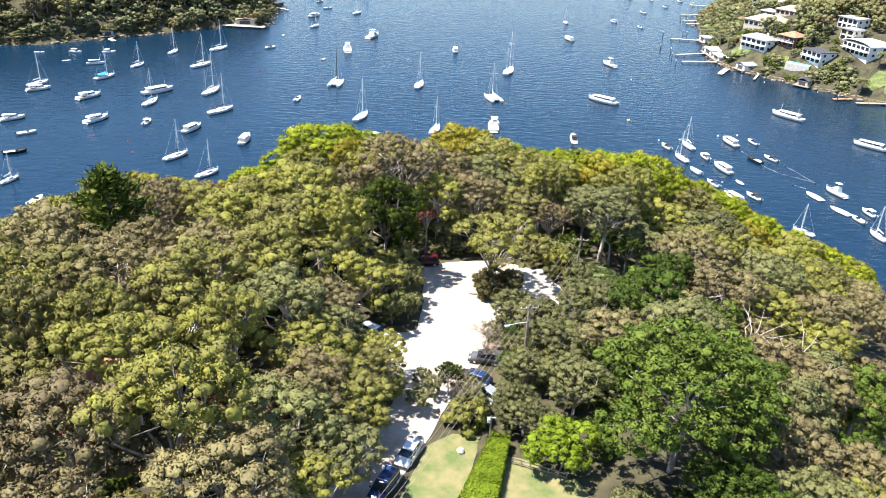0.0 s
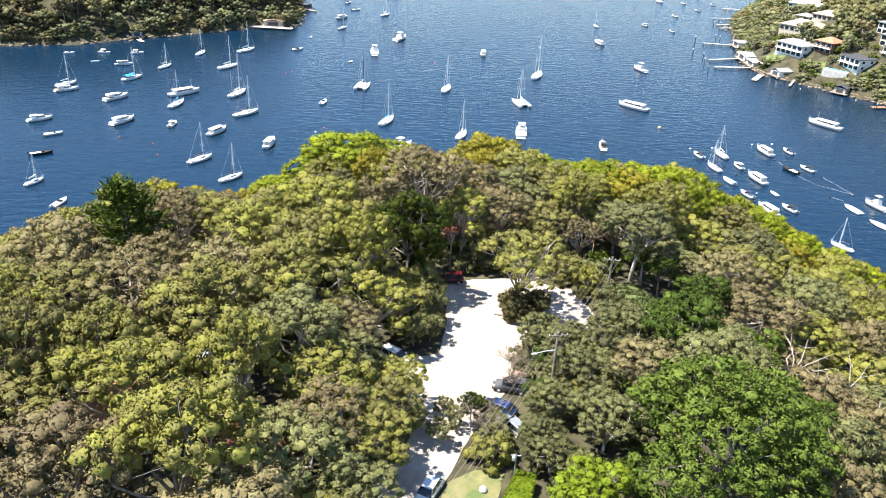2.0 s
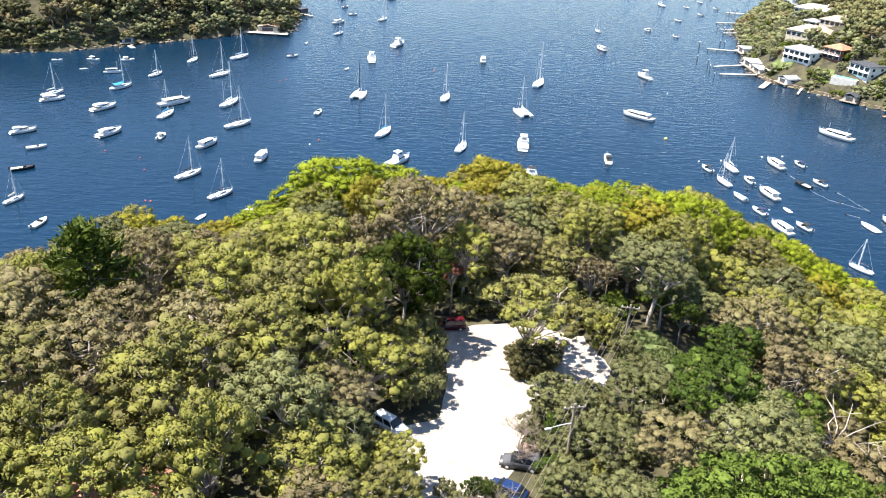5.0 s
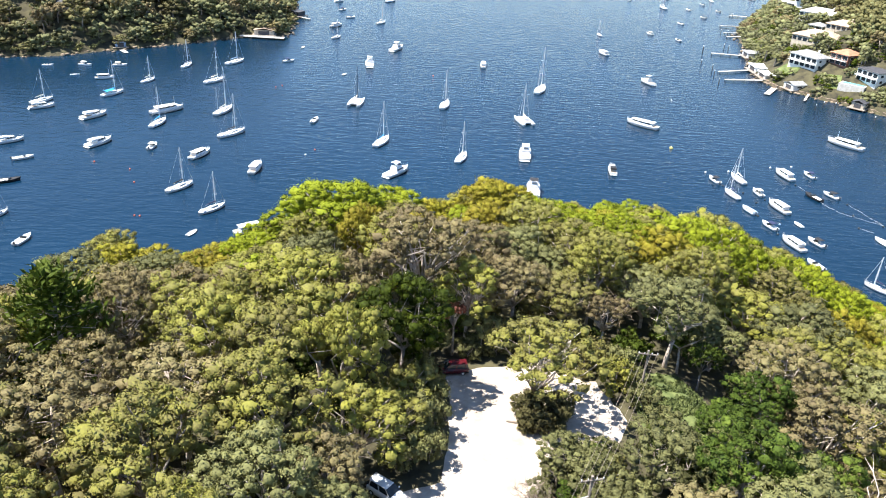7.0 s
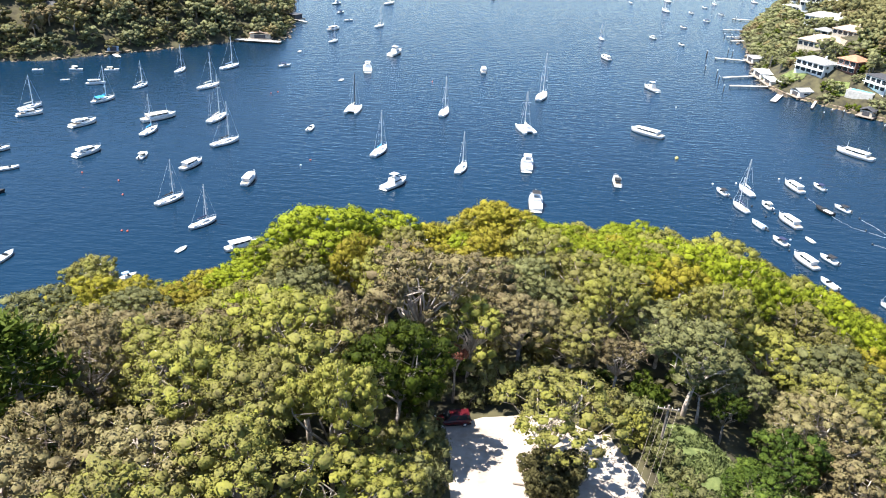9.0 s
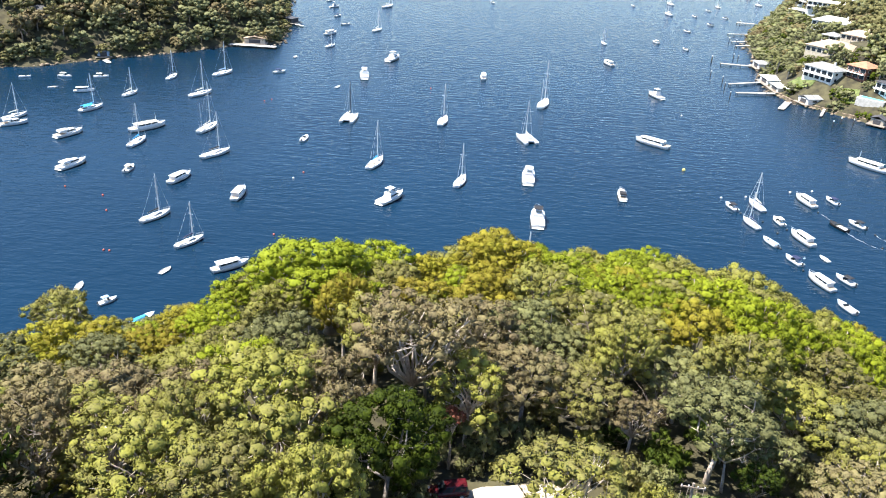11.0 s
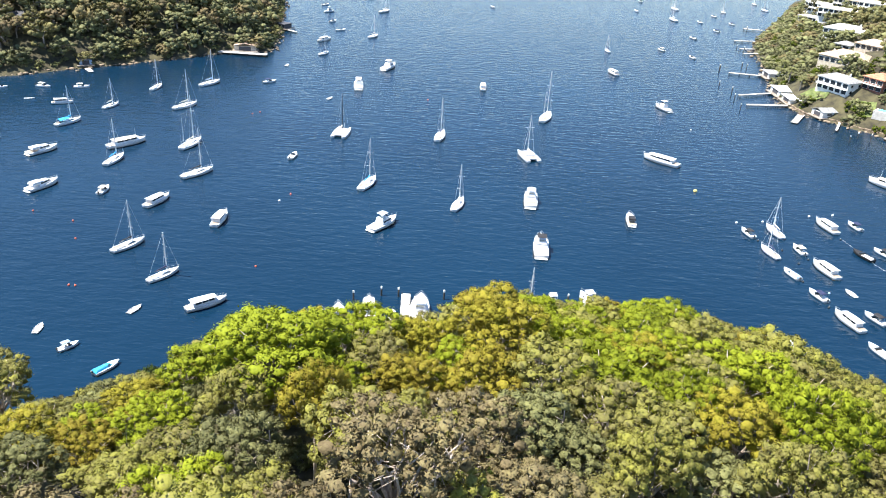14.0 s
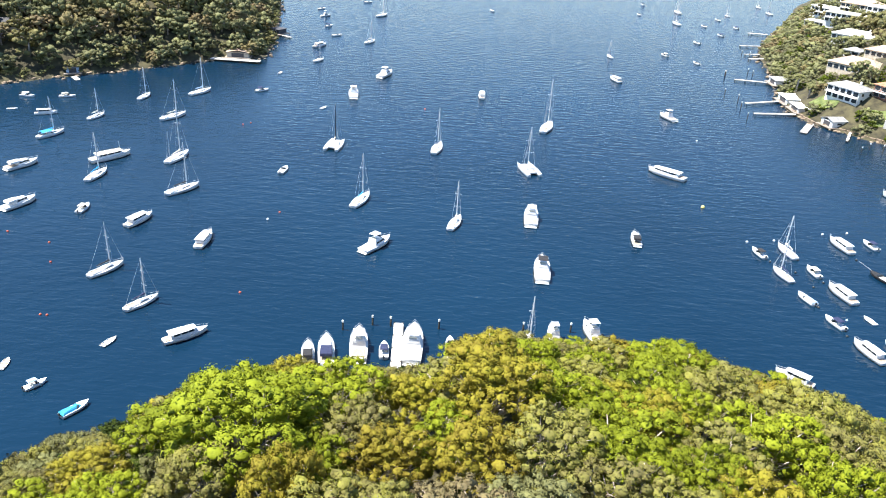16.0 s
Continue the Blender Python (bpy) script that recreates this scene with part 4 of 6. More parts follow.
def yacht(x, y, heading, length, cover=M_NAVY, tint="navy", spar=M_ALU, high=1.16, masts=1, awning=None, hullmat=M_GEL):
    beam, free = 0.31 * length, 0.085 * length + 0.15
    tx, fn = 0.62, 2.0
    kind = "ketch" if masts == 2 else "sailing_yacht"
    b = afloat(kind, x, y, heading, f"white {'two-masted ketch' if masts == 2 else 'sailing yacht'} with bare mast and {tint} sail cover", "sailing boat")
    hull = part("hull", hull_geo(length, beam, free, tx, fn, depth=0.5), hullmat, b, smooth=True)
    part("boot_stripe", hull_geo(length * 1.0, beam * 1.004, 0.16, tx, fn, depth=0.1), M_NAVY if tint != "black" else M_RUBBER, hull, "dark painted waterline stripe")
    part("deck", deck_geo(length, beam, free, tx, fn), M_DECK, b)
    z = free * 0.88
    part("cabin", cabin_geo(-0.10 * length, 0.22 * length, beam * 0.62, beam * 0.36, z, z + 0.52, 0.5), M_GEL, b)
    for pane in band_geo(-0.10 * length, 0.22 * length, beam * 0.62, beam * 0.36, z, z + 0.52, 0.4, 0.8, 0.5, front=False):
        part("window", pane, M_TINT, b)
    part("cockpit", Geo().box(-beam * 0.22, beam * 0.22, -0.40 * length, -0.14 * length, z - 0.1, z + 0.10, 0.03), M_TEAK, b, "brown timber cockpit sole")
    for s in (-1, 1):
        part("coaming", Geo().box(s * beam * 0.29 - 0.09, s * beam * 0.29 + 0.09, -0.42 * length, -0.12 * length, z - 0.1, z + 0.28, 0.04), M_GEL, b)
    part("hatch", Geo().box(-0.28, 0.28, 0.26 * length, 0.26 * length + 0.5, z + 0.05, z + 0.22, 0.03), M_TINT, b)
    part("pulpit", rail_geo(length, beam, free, 0.78, 0.985, 0.6, tx, fn), M_WIRE, b)
    if awning:
        w = beam * 0.42
        part("awning", Geo().loft([[(-w, yy, z + 1.3), (0, yy, z + 1.75), (w, yy, z + 1.3), (0, yy, z + 1.70)] for yy in (-0.38 * length, -0.2 * length, 0.02 * length)]), awning, b, f"{tint} awning over the boom")
    rig(b, 0.12 * length, z + 0.45, high * length, length, 0.49 * length, -0.48 * length, spar, cover, f"{tint} canvas sail cover", beam)
    if masts == 2:
        part("mizzen_mast", Geo().tube([(0, -0.33 * length, z), (0, -0.34 * length, z + high * length * 0.62)], [0.08, 0.05], 7), spar, b)
        part("mizzen_stay", Geo().tube([(0, -0.34 * length, z + high * length * 0.62), (0, -0.5 * length, z)], [0.015, 0.015], 4), M_WIRE, b)
    return b


def catamaran(x, y, heading, length, spar=M_ALU):
    beam, free = 0.52 * length, 0.1 * length
    b = afloat("sailing_catamaran", x, y, heading, "white sailing catamaran with bridge deck and bare mast", "sailing boat")
    hb = 0.15 * length
    for s in (-1, 1):
        part("hull", hull_geo(length, hb, free, 0.7, 2.0, s * (beam - hb) / 2), M_GEL, b, smooth=True)
        part("deck", deck_geo(length, hb, free, 0.7, 2.0, s * (beam - hb) / 2), M_DECK, b)
    part("bridge_deck", Geo().box(-beam / 2 + hb * 0.6, beam / 2 - hb * 0.6, -0.36 * length, 0.2 * length, free * 0.55, free * 0.98, 0.06), M_GEL, b)
    w = beam * 0.7
    part("cabin", cabin_geo(-0.16 * length, 0.2 * length, w, w * 0.7, free * 0.9, free * 0.9 + 0.95, 0.8), M_GEL, b)
    for pane in band_geo(-0.16 * length, 0.2 * length, w, w * 0.7, free * 0.9, free * 0.9 + 0.95, 0.35, 0.8, 0.8):
        part("window", pane, M_TINT, b)
    part("cockpit", Geo().box(-w * 0.4, w * 0.4, -0.35 * length, -0.18 * length, free * 0.9, free * 1.03, 0.03), M_TEAK, b)
    part("trampoline", Geo().box(-beam * 0.3, beam * 0.3, 0.2 * length, 0.4 * length, free * 0.75, free * 0.8, 0.01), M_CREAM, b, "pale net trampoline")
    part("crossbeam", Geo().tube([(-beam * 0.4, 0.4 * length, free * 0.9), (beam * 0.4, 0.4 * length, free * 0.9)], [0.08, 0.08], 6), M_ALU, b)
    rig(b, 0.1 * length, free + 0.8, 1.2 * length, length, 0.4 * length, -0.45 * length, spar, M_CREAM, "cream sail cover", beam)
    return b


def cruiser(x, y, heading, length, fly=True, top=M_GEL, tint="white", wide=0.33):
    beam, free = wide * length, 0.11 * length + 0.1
    b = afloat("motor_cruiser", x, y, heading, f"white motor cruiser with {'flybridge' if fly else 'sports hull'} and {tint} top", "motor boat")
    hull = part("hull", hull_geo(length, beam, free, 0.9, 2.6), M_GEL, b, smooth=True)
    part("boot_stripe", hull_geo(length, beam * 1.004, 0.2, 0.9, 2.6, depth=0.1), M_RUBBER, hull, "dark waterline stripe")
    part("deck", deck_geo(length, beam, free, 0.9, 2.6), M_DECK, b)
    z = free * 0.86
    w0, w1 = beam * 0.8, beam * 0.55
    c0, c1 = -0.18 * length, 0.26 * length
    part("cabin", cabin_geo(c0, c1, w0, w1, z, z + 1.25, 1.1, 0.1, 0.16), M_GEL, b)
    for pane in band_geo(c0, c1, w0, w1, z, z + 1.25, 0.42, 0.84, 1.1, 0.16):
        part("window", pane, M_TINT, b)
    part("cockpit", Geo().box(-beam * 0.36, beam * 0.36, -0.46 * length, -0.2 * length, z - 0.2, z + 0.06, 0.03), M_TEAK if int(x * 7) % 2 else M_DECK, b)
    part("swim_platform", Geo().box(-beam * 0.4, beam * 0.4, -0.55 * length, -0.49 * length, 0.2, 0.34, 0.03), M_DECK, b)
    part("bow_rail", rail_geo(length, beam, free, 0.5, 0.985, 0.6, 0.9, 2.6), M_WIRE, b)
    part("hatch", Geo().box(-0.3, 0.3, 0.32 * length, 0.32 * length + 0.55, z + 0.1, z + 0.3, 0.03), M_TINT, b)
    if fly:
        f = part("flybridge", cabin_geo(c0 + 0.2, c1 - 1.5, w0 * 0.82, w1 * 0.85, z + 1.2, z + 1.85, 0.5, 0.06, 0.0), M_GEL, b)
        part("helm_seat", Geo().box(-w0 * 0.25, w0 * 0.25, c0 + 0.7, c0 + 1.5, z + 1.82, z + 2.15, 0.06), M_CREAM, f)
        part("fly_windscreen", Geo().box(-w1 * 0.36, w1 * 0.36, c1 - 2.35, c1 - 2.25, z + 1.8, z + 2.2, 0.02), M_TINT, f)
        part("bimini", Geo().box(-w0 * 0.38, w0 * 0.38, c0 + 0.3, c0 + 0.3 + length * 0.22, z + 3.2, z + 3.3, 0.04), top, b, f"{tint} bimini top")
        for s in (-1, 1):
            for yy in (c0 + 0.4, c0 + 0.2 + length * 0.22):
                part("bimini_post", Geo().tube([(s * w0 * 0.36, yy, z + 1.7), (s * w0 * 0.36, yy, z + 3.22)], [0.02, 0.02], 5), M_WIRE, b)
        part("aerial", Geo().tube([(w0 * 0.3, c0 + 0.3, z + 1.8), (w0 * 0.32, c0 - 0.1, z + 4.6)], [0.02, 0.01], 4), M_GEL, b)
    else:
        part("canopy", cabin_geo(-0.38 * length, -0.02 * length, w0 * 0.9, w0 * 0.84, z + 0.9, z + 1.55, 0.5, 0.12), top, b, f"{tint} cockpit canopy")
    return b


def launch(x, y, heading, length, roof=M_GEL, tint="white", house=0.55, name="motor_launch", masts=0, wide=0.30):
    beam, free = wide * length, 0.085 * length + 0.25
    b = afloat(name, x, y, heading, f"white timber launch with long cabin and {tint} roof", "motor boat")
    hull = part("hull", hull_geo(length, beam, free, 0.74, 2.2), M_GEL, b, smooth=True)
    part("boot_stripe", hull_geo(length, beam * 1.004, 0.2, 0.74, 2.2, depth=0.1), M_RUBBER, hull, "dark waterline stripe")
    part("deck", deck_geo(length, beam, free, 0.74, 2.2), M_DECK, b)
    z = free * 0.86
    c0, c1 = -0.34 * length, (-0.34 + house) * length
    w0, w1 = beam * 0.74, beam * 0.56
    part("cabin", cabin_geo(c0, c1, w0, w1, z, z + 1.35, 0.3, 0.06, 0.06), M_GEL, b)
    for pane in band_geo(c0, c1, w0, w1, z, z + 1.35, 0.45, 0.85, 0.3, 0.06):
        part("window", pane, M_TINT, b)
    part("roof", Geo().loft([[(-w * 0.56, yy, z + 1.36), (-w * 0.3, yy, z + 1.46), (w * 0.3, yy, z + 1.46), (w * 0.56, yy, z + 1.36), (w * 0.5, yy, z + 1.32), (-w * 0.5, yy, z + 1.32)] for yy, w in ((c0 - 0.4, w0), ((c0 + c1) / 2, w0), (c1 + 0.1, w1))]), roof, b, f"{tint} roof")
    part("cockpit", Geo().box(-beam * 0.3, beam * 0.3, -0.47 * length, c0 - 0.1, z - 0.1, z + 0.07, 0.03), M_TEAK, b)
    part("bow_rail", rail_geo(length, beam, free, 0.66, 0.98, 0.55, 0.74, 2.2), M_WIRE, b)
    for k in range(masts):
        yy = (0.24, -0.28)[k] * length
        part("mast", Geo().tube([(0, yy, z), (0, yy - 0.2, z + (4.8, 4.0)[k])], [0.09, 0.05], 7), M_ALU, b)
    return b


def runabout(x, y, heading, length, canvas=None, tint="", full=False, hullmat=M_GEL, shade="white"):
    beam, free = 0.36 * length, 0.075 * length + 0.28
    b = afloat("runabout", x, y, heading, f"small {shade} runabout with {tint + (' cover' if full else ' canopy') if canvas else 'open cockpit'} and outboard", "motor boat")
    part("hull", hull_geo(length, beam, free, 0.88, 2.5, depth=0.3), hullmat, b, smooth=True)
    part("deck", deck_geo(length, beam, free, 0.88, 2.5, a=0.55), hullmat, b)
    z = free * 0.86
    part("cockpit", Geo().box(-beam * 0.38, beam * 0.38, -0.46 * length, 0.08 * length, z - 0.35, z - 0.06, 0.02), M_DECK, b)
    for s in (-1, 1):
        part("gunwale", Geo().box(s * beam * 0.42 - 0.08, s * beam * 0.42 + 0.08, -0.48 * length, 0.1 * length, z - 0.15, z + 0.09, 0.03), hullmat, b)
        part("seat", Geo().box(s * beam * 0.18 - 0.22, s * beam * 0.18 + 0.22, -0.16 * length, -0.16 * length + 0.45, z - 0.1, z + 0.22, 0.05), M_CREAM, b)
    part("windscreen", cabin_geo(0.0, 0.16 * length, beam * 0.72, beam * 0.5, z, z + 0.5, 0.45, 0.04), M_TINT, b)
    if canvas and full:
        part("cover", cabin_geo(-0.48 * length, 0.2 * length, beam * 0.9, beam * 0.6, z + 0.02, z + 0.55, 0.6, 0.2, 0.2), canvas, b, f"{tint} canvas cover")
    elif canvas:
        part("canopy", cabin_geo(-0.30 * length, 0.08 * length, beam * 0.8, beam * 0.7, z + 1.15, z + 1.32, 0.2, 0.08), canvas, b, f"{tint} canvas canopy")
        for s in (-1, 1):
            for yy in (-0.27, 0.04):
                part("canopy_post", Geo().tube([(s * beam * 0.36, yy * length, z), (s * beam * 0.34, yy * length, z + 1.2)], [0.02, 0.02], 5), M_WIRE, b)
    motor = part("outboard", Geo().box(-0.2, 0.2, -0.56 * length, -0.50 * length, z + 0.1, z + 0.65, 0.08, 0.03), M_RUBBER, b, "black outboard motor")
    part("motor_leg", Geo().tube([(0, -0.53 * length, z + 0.15), (0, -0.54 * length, -0.4)], [0.08, 0.06], 6), M_RUBBER, motor)
    return b


def dinghy(x, y, heading, length, cover=None):
    beam, free = 0.40 * length, 0.42
    b = afloat("dinghy", x, y, heading, "small white open dinghy with thwarts" if not cover else "white bare boat hull under a pale cover", "small boat")
    part("hull", hull_geo(length, beam, free, 0.8, 2.2, depth=0.15), M_GEL, b, smooth=True)
    part("floor", deck_geo(length, beam, free, 0.8, 2.2, drop=0.05 if cover else 0.25, inset=0.9), cover or M_DECK, b)
    for yy in (-0.3, 0.0, 0.25):
        part("thwart", Geo().box(-beam * 0.4, beam * 0.4, yy * length - 0.12, yy * length + 0.12, free - 0.2, free - 0.12 if not cover else free + 0.06, 0.02), M_TEAK if not cover else M_GEL, b)
    return b


def buoy(x, y, material=M_BUOY, tint="orange", size=0.32):
    b = afloat("mooring_buoy", x, y, 0, f"{tint} mooring buoy on the water", "buoy", "mooring buoys")
    part("float", Geo().tube([(0, 0, -size * 0.4), (0, 0, -size * 0.1), (0, 0, size * 0.5), (0, 0, size * 1.1), (0, 0, size * 1.3)], [size * 0.5, size, size * 1.05, size * 0.6, size * 0.2], 10), material, b, smooth=True)
    part("ring", Geo().tube([(-0.1, 0, size * 1.2), (0, 0, size * 1.6), (0.1, 0, size * 1.2)], [0.02] * 3, 5), M_WIRE, b)
    return b


# the moored fleet: place, heading, length
runabout(-190.3, 420.0, -99, 7.2, M_CREAM, "cream")
runabout(-173.7, 422.8, -69, 7.2, M_CREAM, "cream")
dinghy(-186.9, 400.4, -69, 4.6)
launch(-170.4, 396.4, -67, 9.0, masts=1)
yacht(-155.8, 370.4, -29, 11.9, M_BLUE, "bright blue", awning=M_BLUE)
yacht(-148.9, 396.0, -20, 9.5, M_CREAM, "cream")
yacht(-140.9, 429.2, -8, 10.5, M_NAVY, "navy")
yacht(-118.2, 402.0, -33, 13.0, M_CREAM, "cream")
yacht(-118.9, 441.8, -31, 13.0, M_PALEBLUE, "pale blue")
runabout(-92.0, 452.1, -50, 7.2, M_NAVY, "navy")
cruiser(-149.7, 336.5, -32, 11.9, False)
launch(-123.6, 349.4, -42, 15.5, M_CREAM, "cream awning", house=0.6, masts=2)
yacht(-121.1, 331.5, -11, 11.9, M_BLUE, "blue")
yacht(-100.1, 353.0, -17, 13.6, M_CREAM, "cream", masts=2, high=1.3)
yacht(-88.4, 323.3, -38, 13.0, M_BLACK, "black")
cruiser(-133.8, 304.2, -26, 11.7, False)
runabout(-113.5, 303.8, -2, 7.2, M_CREAM, "cream")
launch(-93.4, 297.4, -22, 11.3)
launch(-70.0, 286.5, -4, 11.5)
yacht(-90.2, 265.3, -33, 10.9, M_BLACK, "black")
yacht(-74.6, 249.3, -36, 9.8, M_NAVY, "navy")
dinghy(-75.7, 231.9, -21, 4.6)
launch(-59.1, 235.9, -51, 10.9)
dinghy(-94.2, 221.1, 5, 4.6)
runabout(-84.0, 214.4, -37, 5.0, M_PALEBLUE, "pale blue")
runabout(-72.4, 207.3, -33, 6.4, M_BLUE, "bright blue", True)
dinghy(-91.0, 488.8, -7, 4.6)
cruiser(-35.7, 496.7, -21, 14.5)
cruiser(-47.5, 454.1, 7, 14.5)
dinghy(-58.2, 429.3, -21, 4.6)
catamaran(-45.2, 377.2, -7, 12.5, M_DARKSPAR)
runabout(-59.4, 347.0, -8, 7.2)
yacht(-28.1, 322.9, -19, 13.0, M_BLUE, "blue")
yacht(-4.1, 380.6, -11, 13.0, M_NAVY, "navy")
yacht(3.9, 308.9, -17, 11.3, M_CREAM, "cream")
cruiser(-19.5, 289.8, -35, 12.5)
launch(15.9, 465.3, -1, 11.5)
yacht(44.0, 417.4, -19, 15.5, M_CREAM, "cream", masts=2, high=1.3)
catamaran(31.7, 361.9, 18, 12.5)
cruiser(29.0, 317.0, -5, 14.5, top=M_GEL)
cruiser(29.2, 279.9, -4, 14.5, top=M_BLACK, tint="black")
cruiser(61.3, 304.5, -4, 9.5, False, M_BLACK, "black")
launch(85.5, 365.7, 50, 15.9, house=0.66, name="ferry_boat")
launch(92.3, 516.0, 20, 11.5)
cruiser(105.0, 445.8, 25, 11.7)
runabout(153.8, 573.8, 13, 7.2)
runabout(98.9, 300.1, 14, 7.2, M_BLACK, "black")
yacht(108.4, 302.2, 11, 10.4, M_CREAM, "cream", high=1.05)
yacht(101.1, 286.1, 15, 9.4, M_NAVY, "navy", high=1.05)
runabout(111.5, 289.3, 7, 7.2, M_CREAM, "cream")
runabout(102.6, 272.2, 17, 7.2, M_PALEBLUE, "pale blue", True)
launch(114.1, 275.9, 15, 11.5)
runabout(105.2, 259.8, 19, 7.2, M_NAVY, "navy")
dinghy(115.8, 262.4, 14, 4.6)
launch(107.7, 246.1, 17, 10.7)
launch(128.4, 308.9, 13, 11.5)
runabout(138.9, 310.8, 11, 7.2, M_NAVY, "navy")
runabout(131.1, 287.9, 21, 8.0, hullmat=M_BLACK, shade="black")
runabout(138.5, 290.2, 24, 7.2, M_BLACK, "black")
runabout(115.9, 248.5, 22, 7.2, M_BLACK, "black")
runabout(109.1, 232.5, 17, 7.2)
dinghy(138.9, 251.5, 14, 8.5, M_GEL)
cruiser(148.3, 255.1, 21, 9.2)
dinghy(142.1, 238.7, 23, 8.5, M_GEL)
runabout(144.8, 231.6, 12, 6.3)
runabout(151.4, 237.5, 8, 7.2, M_CREAM, "cream")
yacht(121.1, 219.6, 36, 7.5, M_NAVY, "navy")
yacht(144.6, 218.6, 8, 8.0, M_CREAM, "cream")
launch(171.0, 352.0, 38, 16.5, M_CREAM, "cream awning", house=0.6, masts=2)
launch(189.6, 311.1, 45, 14.0, house=0.66, name="ferry_boat")
launch(84.0, 233.0, 48, 9.2)
cruiser(-94.6, 661.2, -53, 8.0)
launch(-81.6, 559.2, -32, 11.5)
runabout(-76.4, 594.1, -52, 7.2)
runabout(-86.2, 624.0, -29, 7.2, M_NAVY, "navy")
yacht(-75.9, 521.2, -28, 9.0, M_NAVY, "navy")
yacht(-53.0, 578.7, -27, 10.7, M_CREAM, "cream")
yacht(-54.5, 675.3, -31, 13.0, M_CREAM, "cream")
runabout(-71.4, 734.1, -56, 7.2)
runabout(-102.1, 690.5, -35, 7.2)
runabout(29.7, 728.8, 19, 7.0)
yacht(99.6, 577.9, 14, 7.9, M_NAVY, "navy")
runabout(154.3, 754.2, 8, 7.2)
runabout(169.5, 812.1, 10, 7.2, M_NAVY, "navy")
runabout(138.1, 592.3, 22, 7.2, M_CREAM, "cream")
yacht(176.7, 716.9, 12, 13.0, M_CREAM, "cream")
yacht(192.3, 775.9, 10, 13.0, M_CREAM, "cream")
runabout(197.7, 714.3, 12, 7.2)
runabout(172.6, 642.0, 23, 7.2)
runabout(200.1, 677.1, 21, 7.2, M_NAVY, "navy")
runabout(219.2, 749.3, 15, 7.2)
yacht(234.9, 773.7, 15, 7.5, M_CREAM, "cream")
runabout(223.3, 714.1, 19, 6.7, M_NAVY, "navy")
yacht(280.5, 799.8, 16, 10.0, M_NAVY, "navy")
yacht(283.5, 836.6, 12, 8.3, M_CREAM, "cream")
cruiser(-29.4, 231.2, 9, 9.5, top=M_BLACK, tint="black", fly=False)
cruiser(-25.4, 232.8, 9, 12.0, top=M_NAVY, tint="navy", fly=False)
cruiser(-18.2, 236.0, 6, 13.3)
runabout(-12.1, 234.7, 4, 6.8, M_NAVY, "navy")
cruiser(-5.5, 237.5, 0, 15.5)
runabout(3.4, 239.0, 2, 6.1)
cruiser(29.0, 245.1, 4, 9.0)
cruiser(38.8, 247.3, 13, 10.9)
runabout(44.6, 243.1, 15, 4.8)
cruiser(-166.0, 301.0, -48, 9.6, False)
runabout(-152.8, 284.6, -52, 7.2)
runabout(-146.9, 263.3, -57, 7.9, hullmat=M_BLACK, shade="black")
yacht(-135.8, 236.7, -21, 7.6, M_CREAM, "cream")
runabout(-120.3, 221.4, -8, 7.2)
cruiser(-175.7, 344.9, -51, 10.3, False)
yacht(-180.1, 353.8, -30, 11.0, M_CREAM, "cream")
runabout(-207.4, 415.1, -73, 5.5)
buoy(-55.4, 304.1, M_GEL, "white", 0.4)
buoy(-52.9, 310.2)
buoy(91.4, 335.6, M_YELLOW, "yellow", 0.7)
buoy(-84.8, 400.9)
buoy(-87.4, 397.9)
buoy(-127.6, 285.1)
buoy(-112.8, 279.8)
buoy(-106.8, 268.2)
buoy(-52.1, 257.9)
buoy(-94.9, 241.7)
buoy(98.1, 308.6, M_GEL, "white", 0.4)
buoy(107.6, 310.7, M_GEL, "white", 0.4)
buoy(100.7, 295.1, M_RUBBER, "dark", 0.35)
buoy(110.2, 297.4, M_RUBBER, "dark", 0.35)
buoy(106.1, 288.8, M_RUBBER, "dark", 0.35)
buoy(112.1, 283.2, M_RUBBER, "dark", 0.35)
buoy(107.9, 280.0, M_RUBBER, "dark", 0.35)
buoy(104.5, 268.2, M_RUBBER, "dark", 0.35)
buoy(114.3, 270.5, M_RUBBER, "dark", 0.35)
buoy(105.9, 253.8, M_RUBBER, "dark", 0.35)
buoy(126.5, 318.1, M_GEL, "white", 0.4)
buoy(135.6, 320.2, M_GEL, "white", 0.4)
buoy(129.5, 299.9, M_RUBBER, "dark", 0.35)
buoy(109.5, 262.0, M_PALEBLUE, "pale blue", 0.35)
buoy(111.7, 246.7, M_CREAM, "cream", 0.4)
buoy(-11.6, 437.1)
buoy(110.4, 413.2, M_GEL, "white", 0.35)
buoy(141.4, 283.0, M_RUBBER, "dark", 0.35)
buoy(138.8, 272.8, M_RUBBER, "dark", 0.35)
buoy(145.2, 264.8, M_RUBBER, "dark", 0.35)
buoy(135.9, 262.3, M_RUBBER, "dark", 0.35)
buoy(-96.6, 241.8)
ROPES = (((130.3, 299.1), (132.3, 282.2), (135.4, 274.7), (145.7, 265.8)), ((141.5, 283.5), (145.7, 265.8)), ((136.1, 262.3), (139.5, 259.2)))
